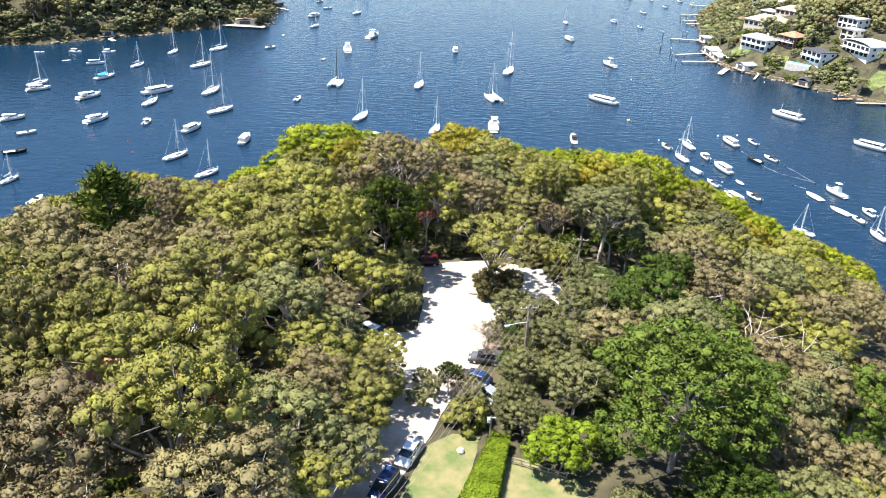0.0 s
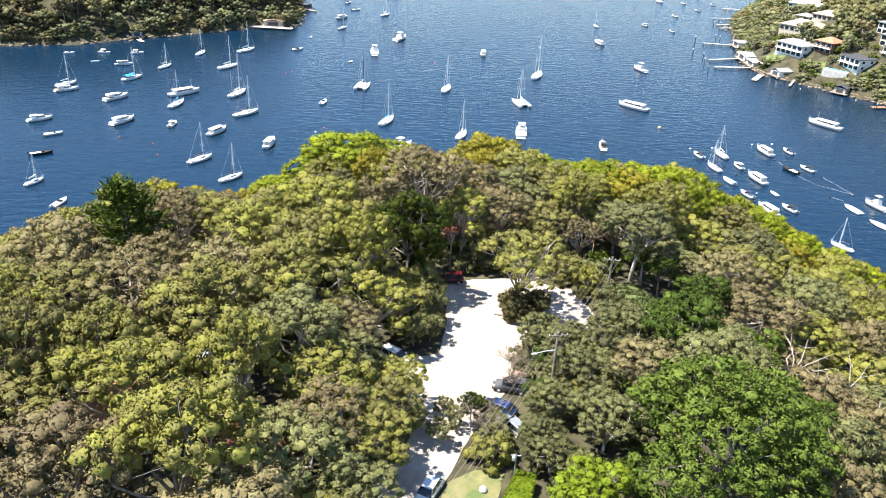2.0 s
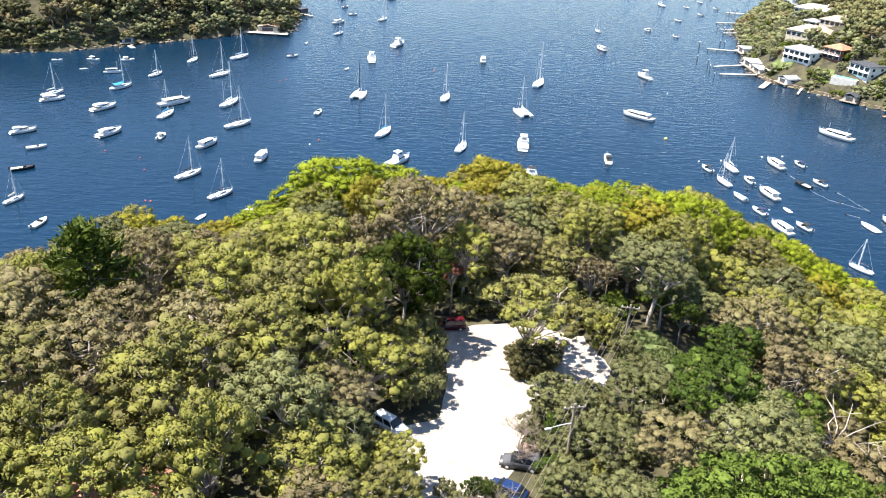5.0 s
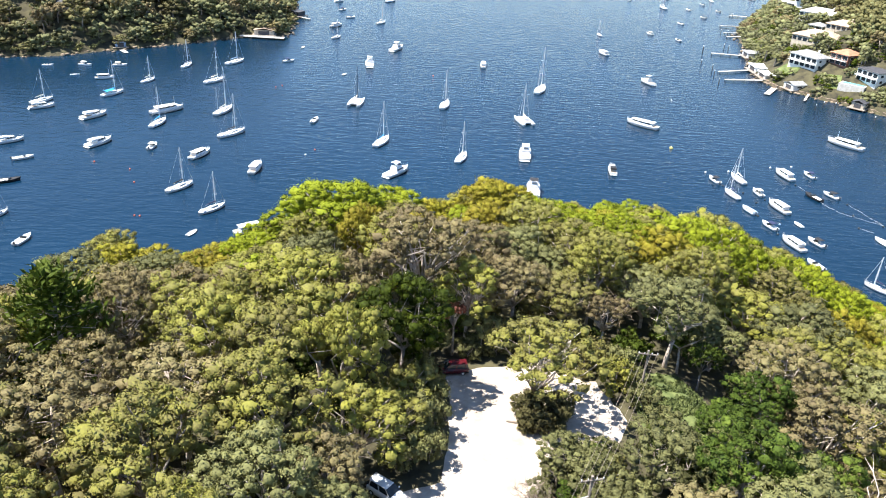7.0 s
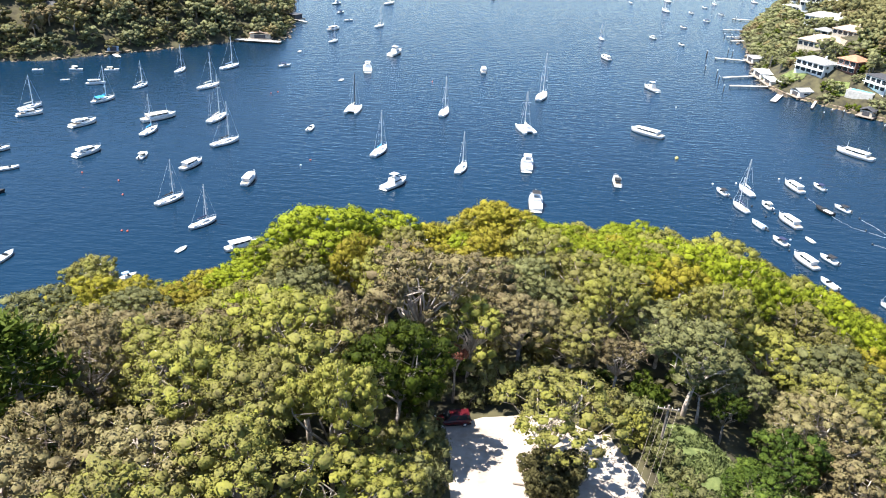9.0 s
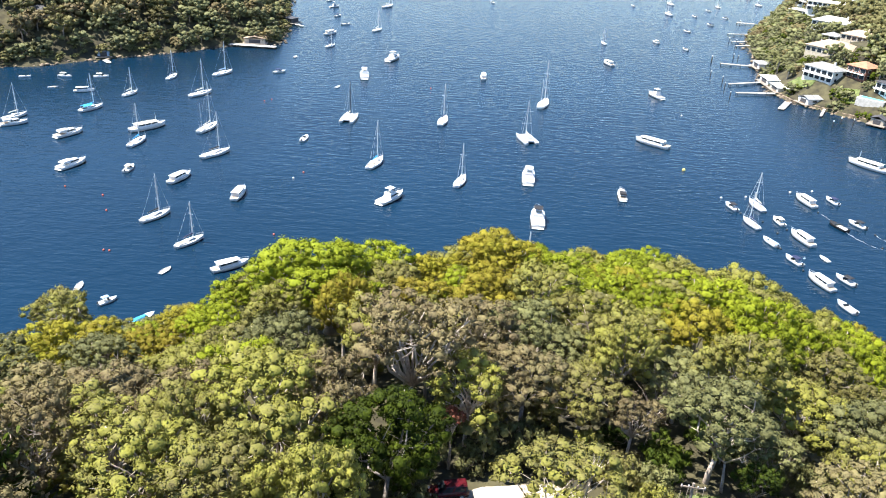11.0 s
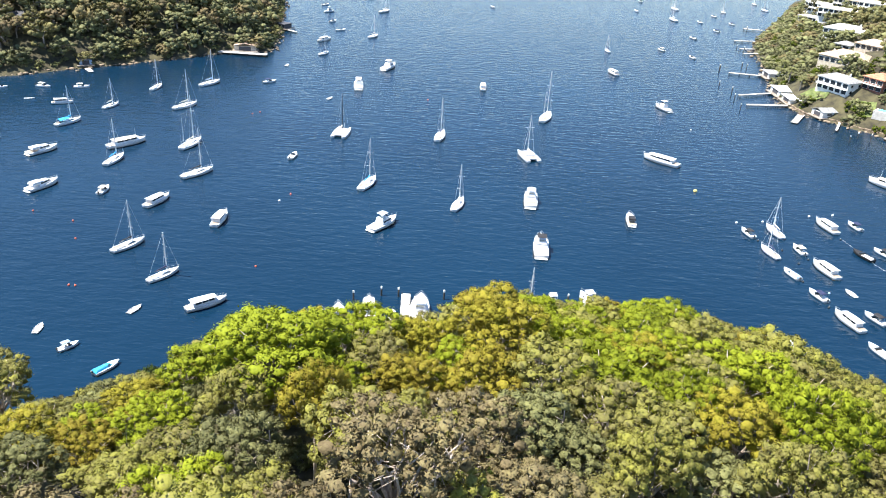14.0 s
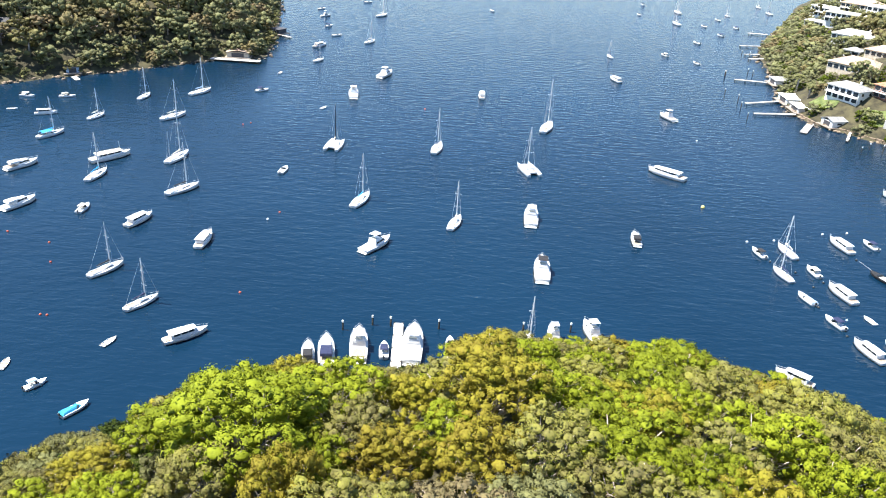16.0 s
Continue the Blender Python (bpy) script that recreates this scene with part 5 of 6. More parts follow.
for line in ROPES:
    w = thing("mooring_rope", Matrix.Identity(4), "pale mooring rope floating between buoys", "rope", "floating mooring ropes")
    pts = [Vector((a[0] + (b[0] - a[0]) * k / 6 + 0.3 * math.sin(k * 1.9 + a[0]), a[1] + (b[1] - a[1]) * k / 6, 0.03)) for a, b in zip(line, line[1:]) for k in range(6)] + [Vector((*line[-1], 0.03))]
    part("line", Geo().tube(pts, [0.032] * len(pts), 5), M_WIRE, w)
yacht(22.8, 240.5, 4, 10.0, M_CREAM, "cream", high=1.2)


# ---- the far shores: houses, sheds, jetties ----
FOOT = []


def house(x, y, z, turn, w, d, floors, wallmat, roofmat, label, roof="hip", high=3.0, balcony=True, back=4.0):
    """A house on a slope: walls down into the ground, a roof with eaves, each window framed, a balcony to the water."""
    h = thing("house", pose(x, y, z, 0, 0, turn), label, "house", "houses above the bay")
    FOOT.append((pose(x, y, z, 0, 0, turn).inverted(), w / 2, d))
    top = floors * high
    part("wall", Geo().box(-w / 2, w / 2, 0, d, -back, top, 0.03), wallmat, h)
    e = 0.7
    if roof == "hip":
        r = min(w, d) * 0.24
        ridge = max(0.3, (w - d) / 2)
        g = Geo().loft([[(-w / 2 - e, -e, top + 0.02), (w / 2 + e, -e, top + 0.02), (w / 2 + e, d + e, top + 0.02), (-w / 2 - e, d + e, top + 0.02)],
                        [(-w / 2 - e, -e, top + 0.2), (w / 2 + e, -e, top + 0.2), (w / 2 + e, d + e, top + 0.2), (-w / 2 - e, d + e, top + 0.2)],
                        [(-ridge, d / 2 - 0.05, top + r), (ridge, d / 2 - 0.05, top + r), (ridge, d / 2 + 0.05, top + r), (-ridge, d / 2 + 0.05, top + r)]])
    elif roof == "arch":
        rings = []
        for k in range(9):
            a = math.pi * k / 8
            px, pz = -math.cos(a) * (w / 2 + e), top + math.sin(a) * 1.6
            rings.append([(px, -e, pz), (px, d + e, pz), (px, d + e, pz + 0.18), (px, -e, pz + 0.18)])
        g = Geo().loft(rings)
    else:
        g = Geo().box(-w / 2 - e, w / 2 + e, -e, d + e, top + 0.02, top + 0.35, 0.06)
    rf = part("roof", g, roofmat, h)
    if roof == "hip" and w > 12:
        part("chimney", Geo().box(w * 0.2, w * 0.2 + 0.8, d * 0.55, d * 0.55 + 0.8, top + 0.8, top + min(w, d) * 0.24 + 0.9, 0.04), wallmat, rf)
    n = max(2, int(w / 3.2))
    for f in range(floors):
        for k in range(n):
            cx, cz = -w / 2 + w * (k + 0.5) / n, f * high + 0.55
            ww = w / n * 0.72
            win = part("window", Geo().box(cx - ww / 2 - 0.08, cx + ww / 2 + 0.08, -0.09, 0.0, cz - 0.08, cz + 2.08, 0.02), M_WHITE, h)
            part("pane", Geo().box(cx - ww / 2, cx + ww / 2, -0.12, -0.08, cz, cz + 2.0, 0.01), M_TINT, win)
        for s in (-1, 1):
            for k in range(2):
                cy, cz = d * (k + 0.5) / 2, f * high + 0.9
                px = s * (w / 2 + 0.04)
                win = part("window", Geo().box(px - 0.05, px + 0.05, cy - 0.88, cy + 0.88, cz - 0.08, cz + 1.38, 0.02), M_WHITE, h)
                part("pane", Geo().box(px + s * 0.04 - 0.03, px + s * 0.04 + 0.03, cy - 0.8, cy + 0.8, cz, cz + 1.3, 0.01), M_TINT, win)
        if balcony and f:
            bal = part("balcony", Geo().box(-w / 2 + 0.3, w / 2 - 0.3, -1.9, -0.13, f * high - 0.2, f * high, 0.02), M_WHITE, h)
            part("railing", Geo().tube([(-w / 2 + 0.35, -1.85, f * high + 1.0), (w / 2 - 0.35, -1.85, f * high + 1.0)], [0.05, 0.05], 5), M_WHITE, bal)
            for k in range(6):
                px = -w / 2 + 0.4 + (w - 0.8) * k / 5
                part("baluster", Geo().tube([(px, -1.85, f * high - 0.05), (px, -1.85, f * high + 1.0)], [0.04, 0.04], 5), M_WHITE, bal)
    return h


def put_house(x, y, turn, w, d, floors, wallmat, roofmat, label, **more):
    return house(x, y, zat(x, y) + 0.3, turn, w, d, floors, wallmat, roofmat, label, **more)


W = -62   # the houses look out over the bay
put_house(192, 460, W, 18, 11, 2, M_WHITE, M_GREYROOF, "white two-storey house with low grey hipped roof")
put_house(207, 487, W + 8, 27, 16, 1, M_SANDWALL, M_TANROOF, "large house with spreading tan tiled hip roof", high=3.4)
put_house(226, 500, W + 8, 16, 12, 1, M_SANDWALL, M_TANROOF, "sandy wing of a house under a tan tiled roof", balcony=False)
put_house(207, 451, W, 11, 11, 2, M_BRICK, M_TERRA, "red brick house with terracotta hipped roof")
put_house(214, 431, W - 10, 14, 11, 2, M_WHITE, M_DARKROOF, "white modern house with charcoal flat roof", roof="flat")
put_house(234, 424, W - 14, 20, 13, 2, M_WHITE, M_WHITE, "white house under a pale arched roof", roof="arch")
put_house(235, 439, W - 8, 9, 8, 2, M_SANDWALL, M_GREYROOF, "grey box-shaped house with flat roof", roof="flat", balcony=False)
put_house(240, 451, W - 5, 13, 10, 2, M_WHITE, M_GREYROOF, "white house with shallow pale roof", roof="flat", balcony=False)
put_house(236, 552, W + 14, 26, 13, 1, M_WHITE, M_CONC, "pale house with wide white hipped roof among trees", high=3.2)
put_house(253, 598, W + 20, 30, 13, 2, M_WHITE, M_CREAM, "long white two-storey house with cream terrace roof", roof="flat")
put_house(276, 634, W + 16, 26, 15, 2, M_SANDWALL, M_TANROOF, "sand coloured house with brown hipped roof")
put_house(247, 628, W + 10, 18, 10, 1, M_WHITE, M_CONC, "low pale house near the water with flat roof", roof="flat")
put_house(268, 660, W + 14, 22, 12, 2, M_WHITE, M_WHITE, "white house with white flat roof above the inlet", roof="flat")
put_house(272, 592, W + 14, 24, 13, 2, M_WHITE, M_CONC, "white stepped house with pale concrete roof", roof="flat")
put_house(222, 522, W + 10, 9, 8, 1, M_WHITE, M_GREYROOF, "small white annexe with grey roof")
put_house(296, 606, W + 14, 22, 13, 2, M_WHITE, M_TANROOF, "white house with tan hipped roof on the ridge")
put_house(300, 718, W + 6, 24, 13, 2, M_WHITE, M_GREYROOF, "white house on the wooded far bank")
put_house(278, 694, W + 6, 18, 11, 2, M_WHITE, M_CONC, "white house close to the far shore", roof="flat")
put_house(290, 566, W, 18, 12, 2, M_WHITE, M_WHITE, "white house with pale roof high on the bank", roof="flat")
put_house(330, 790, W + 8, 20, 12, 2, M_WHITE, M_TANROOF, "white house far up the bay")
put_house(-222, 470, 28, 13, 8, 1, M_SANDWALL, M_DARKROOF, "dark-roofed house hidden in the headland woods", balcony=False)


def pile(x, y, high=3.0, cap=True):
    p = thing("mooring_pile", pose(x, y, 0), "dark timber mooring pile with a white cap", "pile", "mooring piles")
    part("post", Geo().tube([(0, 0, -3), (0.03, 0, high - 0.4)], [0.24, 0.22], 8), M_PILE, p)
    if cap:
        part("cap", Geo().tube([(0.03, 0, high - 0.42), (0.03, 0, high + 0.1), (0.03, 0, high + 0.3)], [0.27, 0.27, 0.08], 8), M_WHITE, p, "white painted cap")
    return p


def jetty(x0, y0, x1, y1, wide=2.0, z=1.1, deckmat=M_CONC, label="pale weathered jetty on dark piles"):
    a = math.degrees(math.atan2(-(x1 - x0), y1 - y0))
    length = math.hypot(x1 - x0, y1 - y0)
    j = thing("jetty", pose(x0, y0, 0, 0, 0, a), label, "jetty", "jetties of the bay")
    part("beam", Geo().box(-wide / 2 + 0.1, wide / 2 - 0.1, 0, length, z - 0.32, z - 0.08, 0.02), M_TIMBER, j)
    n = max(6, int(length / 0.9))
    plank = Geo().box(-wide / 2, wide / 2, 0.02, length / n - 0.03, z - 0.08, z, 0.015).mesh("plank", deckmat)
    for k in range(n):
        p = new("plank", plank)
        p.parent, p.location = j, (0, length * k / n, 0)
    for k in range(max(2, int(length / 5) + 1)):
        for s in (-1, 1):
            yy = 0.3 + (length - 0.6) * k / max(1, int(length / 5))
            part("post", Geo().tube([(s * (wide / 2 - 0.15), yy, -2.5), (s * (wide / 2 - 0.15), yy, z + 0.25)], [0.16, 0.15], 7), M_PILE, j)
    return j


def boat_shed(x, y, turn, w, d, roofmat, wallmat, label, z=1.2, roof="gable", high=2.6):
    FOOT.append((pose(x, y, z, 0, 0, turn).inverted(), w / 2, d))
    s = thing("boat_shed", pose(x, y, z, 0, 0, turn), label, "shed", "boat sheds")
    part("platform", Geo().box(-w / 2 - 1.2, w / 2 + 1.2, -2.0, d + 1.0, -0.35, 0.0, 0.03), M_TIMBER, s)
    part("wall", Geo().box(-w / 2, w / 2, 0, d, 0, high, 0.02), wallmat, s)
    if roof == "gable":
        g = Geo().loft([[(-w / 2 - 0.5, yy, high + 0.02), (0, yy, high + 1.3), (w / 2 + 0.5, yy, high + 0.02), (w / 2 + 0.5, yy, high + 0.16), (0, yy, high + 1.46), (-w / 2 - 0.5, yy, high + 0.16)] for yy in (-0.5, d + 0.5)])
    else:
        g = Geo().box(-w / 2 - 0.6, w / 2 + 0.6, -0.6, d + 0.6, high + 0.02, high + 0.28, 0.04)
    part("roof", g, roofmat, s)
    door = part("door", Geo().box(-w * 0.28, w * 0.28, -0.08, 0.0, 0.05, high - 0.35, 0.02), M_DARKROOF, s, "dark boat shed door")
    for sx in (-1, 1):
        win = part("window", Geo().box(sx * (w / 2 + 0.03) - 0.04, sx * (w / 2 + 0.03) + 0.04, d * 0.3, d * 0.7, 1.0, 2.0, 0.02), M_WHITE, s)
        part("pane", Geo().box(sx * (w / 2 + 0.06) - 0.03, sx * (w / 2 + 0.06) + 0.03, d * 0.33, d * 0.67, 1.08, 1.92, 0.01), M_TINT, win)
        for yy in (-1.6, d * 0.5, d + 0.6):
            part("stilt", Geo().tube([(sx * (w / 2 + 0.8), yy, -4), (sx * (w / 2 + 0.8), yy, -0.3)], [0.2, 0.2], 7), M_PILE, s)
    return s


boat_shed(185, 528, -90, 11, 11, M_GREYROOF, M_WHITE, "white boat shed with pale roof on stilts", roof="flat")
boat_shed(176, 488, -90, 13, 9, M_WHITE, M_WHITE, "white flat-roofed boat shed over the water", roof="flat")
boat_shed(176, 472, -90, 12, 9, M_WHITE, M_CONC, "low pale boat shed with flat roof", roof="flat", high=2.2)
boat_shed(182, 447, -75, 8, 8, M_GREYROOF, M_WHITE, "small white boat shed with grey gable roof")
boat_shed(204, 413, -45, 6, 6, M_DARKROOF, M_SANDWALL, "little stilted boat shed with dark gable roof")
boat_shed(-188, 460, 25, 6, 6, M_DARKROOF, M_PALEBLUE, "small blue grey boat shed on the headland shore", roof="flat")
boat_shed(-120, 513, 5, 12, 6, M_TANROOF, M_SANDWALL, "long boat shed with a pale tan roof")
boat_shed(-110, 585, 60, 7, 7, M_DARKROOF, M_DARKROOF, "dark boat shed at the headland tip", roof="flat")
jetty(183, 530, 165, 533, 2.2)
jetty(176, 489, 154, 480, 1.8)
jetty(174, 464, 152, 461, 2.2)
jetty(176, 450, 166, 434, 3.2, 0.7, M_CONC, "pale concrete slipway down to the water")
jetty(191, 440, 182, 424, 1.2, 0.9)
jetty(221, 390, 210, 388, 2.6, 0.9, M_TERRA, "red brown timber jetty below the houses")
jetty(236, 383, 219, 382, 2.4, 0.9, M_TANROOF, "tan timber jetty by the garden wall")
jetty(218, 641, 202, 638, 1.8)
jetty(211, 612, 196, 609, 1.8)
jetty(208, 598, 194, 594, 2.2)
jetty(240, 690, 226, 692, 3.0)
jetty(-134, 508, -106, 507, 4.5, 1.2, M_CONC, "long pale jetty deck beside the headland shed")
jetty(-186, 456, -181, 450, 2.6, 0.5, M_CONC, "small pale pontoon by the shore")
jetty(-111, 583, -103, 577, 2.0, 0.8, M_CONC, "short pale landing stage")
for x, y in ((150, 502), (163, 545), (162, 541), (149, 472), (146, 453), (152, 486), (181, 408), (188, 415), (192, 411), (179, 552), (181, 549), (203, 392), (211, 386), (217, 389), (230, 372), (197, 603), (195, 612), (228, 690)):
    pile(x, y, 2.8 + (x * 7 % 5) * 0.25)
pool = thing("swimming_pool", pose(209, 432, zat(209, 432) + 1.0, 0, 0, W + 20), "pale blue swimming pool on a white terrace", "pool")
part("terrace", Geo().box(-6.5, 6.5, -3.5, 3.5, -4, 0, 0.05), M_CONC, pool)
part("basin_water", Geo().box(-5.5, 5.5, -2, 2.2, -0.5, 0.06, 0.02), M_POOL, pool, "pale blue water")

# sea walls and rocks at the water's edge
rng = np.random.default_rng(9)
rv, rf = [], []
for line, near in ((LEFT, 1.0), (RIGHT, 0.6)):
    for (ax, ay), (bx, by) in zip(line[2:12], line[3:13]):
        n = int(math.hypot(bx - ax, by - ay) / 0.9)
        for k in range(n):
            t = (k + rng.random()) / n
            p = np.array((ax + (bx - ax) * t + rng.normal() * 1.9, ay + (by - ay) * t + rng.normal() * 1.6, rng.uniform(0.0, 0.6)))
            s = 0.28 + 1.2 * rng.random() ** 3
            rf.append(ICO_F + len(rv) * len(ICO_V))
            rv.append(p + ICO_V * (s * rng.uniform(0.8, 1.5), s * rng.uniform(0.8, 1.5), s * 0.6) * rng.uniform(0.75, 1.15, (len(ICO_V), 1)))
tagged(new("shore_rocks", array_mesh("shore_rocks", np.concatenate(rv), np.concatenate(rf), M_ROCK)), "pale sandstone rocks along the water line", "rocks", kind="stuff")

# a sandstone sea wall in blocks below the gardens
wall = thing("sea_wall", Matrix.Identity(4), "long low sandstone block sea wall at the water's edge", "wall")
for (ax, ay), (bx, by) in zip(RIGHT[2:7], RIGHT[3:8]):
    n = int(math.hypot(bx - ax, by - ay) / 3.2)
    turn = math.atan2(by - ay, bx - ax)
    for k in range(n):
        t = (k + 0.5) / n
        b = part("block", Geo().box(-1.58, 1.58, -0.5, 0.5, -1.5, 1.3 + 0.2 * math.sin(k * 2.7), 0.08), M_ROCK, wall)
        b.matrix_basis = Matrix.Translation((ax + (bx - ax) * t + 1.2, ay + (by - ay) * t + 1.2, 0)) @ Matrix.Rotation(turn + 0.03 * math.sin(k * 5), 4, "Z")
for poly, label in (([(181, 462), (189, 457), (194, 462), (190, 472), (183, 473)], "green lawn sloping down before a white house"), ([(232, 392), (243, 388), (250, 398), (240, 406), (232, 402)], "green terraced lawn above the sea wall"),
                    ([(196, 440), (203, 434), (207, 442), (199, 449)], "rough garden grass above the boat shed")):
    sheet("lawn", poly, M_GRASS, 0.12, label, "lawn")


def palm_kind():
    """A palm with a ringed trunk and arching, drooping fronds of paired leaflets."""
    r = np.random.default_rng(64)
    tall, g = 9.0, Geo()
    quads = []
    for k in range(34):
        a, up = k * 2.4, r.uniform(-0.25, 0.95)
        out = Vector((math.cos(a), math.sin(a), 0))
        side = Vector((-out.y, out.x, 0))
        length = r.uniform(2.8, 3.6)
        spine = [Vector((0, 0, tall - 0.2)) + out * (length * t) * (1 - 0.25 * t * abs(up)) + Vector((0, 0, length * (up * t - 0.75 * t * t))) for t in (0, 0.25, 0.5, 0.75, 1.0)]
        for i in range(4):
            for j in range(4):
                p = spine[i].lerp(spine[i + 1], (j + 0.5) / 4)
                reach = 0.65 * math.sin((i + (j + 0.5) / 4) / 4 * 2.6 + 0.4)
                along = (spine[i + 1] - spine[i]).normalized()
                for sgn in (-1, 1):
                    tip = p + side * sgn * reach + along * 0.35 - Vector((0, 0, 0.22))
                    quads.append([p - along * 0.10, tip - along * 0.04, tip + along * 0.06, p + along * 0.10])
    q = np.array([[tuple(v) for v in f] for f in quads]).reshape(-1, 3)
    crown = array_mesh("crown", q, np.arange(len(q)).reshape(-1, 4), M_SAGE)
    trunk = g.tube([(0, 0, -1.5), (0.1, 0, tall * 0.5), (0, 0, tall)], [0.42, 0.30, 0.26], 9).mesh("trunk", M_BARK, True)
    PROTO["palm"] = dict(name="palm_tree", category="palm", label="date palm with arching grey green fronds", tall=tall, radius=3.2, crown=crown, trunk=trunk)


palm_kind()
for x, y, h, r in ((227, 396, 8.5, 4.6), (192, 523, 9, 4.0), (187, 514, 8, 3.6), (186, 497, 9, 3.8), (184.5, 478, 7, 3.2), (215, 442, 6, 2.8), (240, 408, 8, 3.4), (243, 404, 7, 3.0)):
    TAKEN.append((x, y, 4))
    plant("palm", x, y, zat(x, y) + h, r, x)
for x, y, h in ((250, 646, 13), (253, 643, 15), (247, 648, 11)):
    TAKEN.append((x, y, 4))
    plant("far3", x, y, zat(x, y) + h, 2.4, x, "tall narrow dark cypress by the far houses")

# gardens and trees between the houses
GARDEN = []


def built(x, y, side, front, rear):
    """Whether a place lies on a house or too close before it."""
    for m, half, d in FOOT:
        p = m @ Vector((x, y, 0))
        if abs(p.x) < half + side and -front < p.y < d + rear:
            return True
    return math.hypot(x - 209, y - 432) < 8.5


for k in range(5200):
    x, y = rng.uniform(172, 345), rng.uniform(380, 800)
    d = float(inside(np.array([x]), np.array([y]), RIGHT)[0])
    if len(GARDEN) > 285 or d < 3 or d > 75 or x > 0.52 * y + 18 or any(math.hypot(x - a, y - b) < (5.2 if d > 30 else 4.0) for a, b, r in TAKEN):
        continue
    if built(x, y, 4.5, 7.0, 3.5):
        continue
    TAKEN.append((x, y, 4))
    GARDEN.append(x)
    plant(("far4", "far1", "far4", "far2", "far1")[rng.integers(5)], x, y, zat(x, y) + rng.uniform(4, 8.5) * (0.6 if d < 25 else 1.15), rng.uniform(3.2, 6.0), rng.uniform(0, 6.28))
low = []
for k in range(4200):
    x, y = rng.uniform(172, 345), rng.uniform(380, 800)
    d = float(inside(np.array([x]), np.array([y]), RIGHT)[0])
    if len(low) > 420 or d < 3 or d > 75 or x > 0.52 * y + 18:
        continue
    if built(x, y, 1.5, 3.0, 1.5):
        continue
    low.append((x, y, rng.uniform(0.3, 1.4)))
deep_woods("garden_bushes", "dense olive garden bushes between the houses", low[::2], 80, M_FAROLIVE, 0.6)
deep_woods("garden_bushes", "fresh green garden bushes between the houses", low[1::2], 84, M_FIG, 0.55)
bank = []
for k in range(3000):
    x, y = rng.uniform(205, 345), rng.uniform(420, 580)
    d = float(inside(np.array([x]), np.array([y]), RIGHT)[0])
    if d > 48 and d < 110 and len(bank) < 120 and x < 0.56 * y + 20 and all(math.hypot(x - a, y - b) > 6.5 for a, b, h in bank):
        if not built(x, y, 6.0, 9.0, 4.0):
            bank.append((x, y, rng.uniform(3.5, 7.0)))
deep_woods("bank_woods", "tall dark green trees behind the houses", bank, 97, M_DARKOLIVE, 1.05)


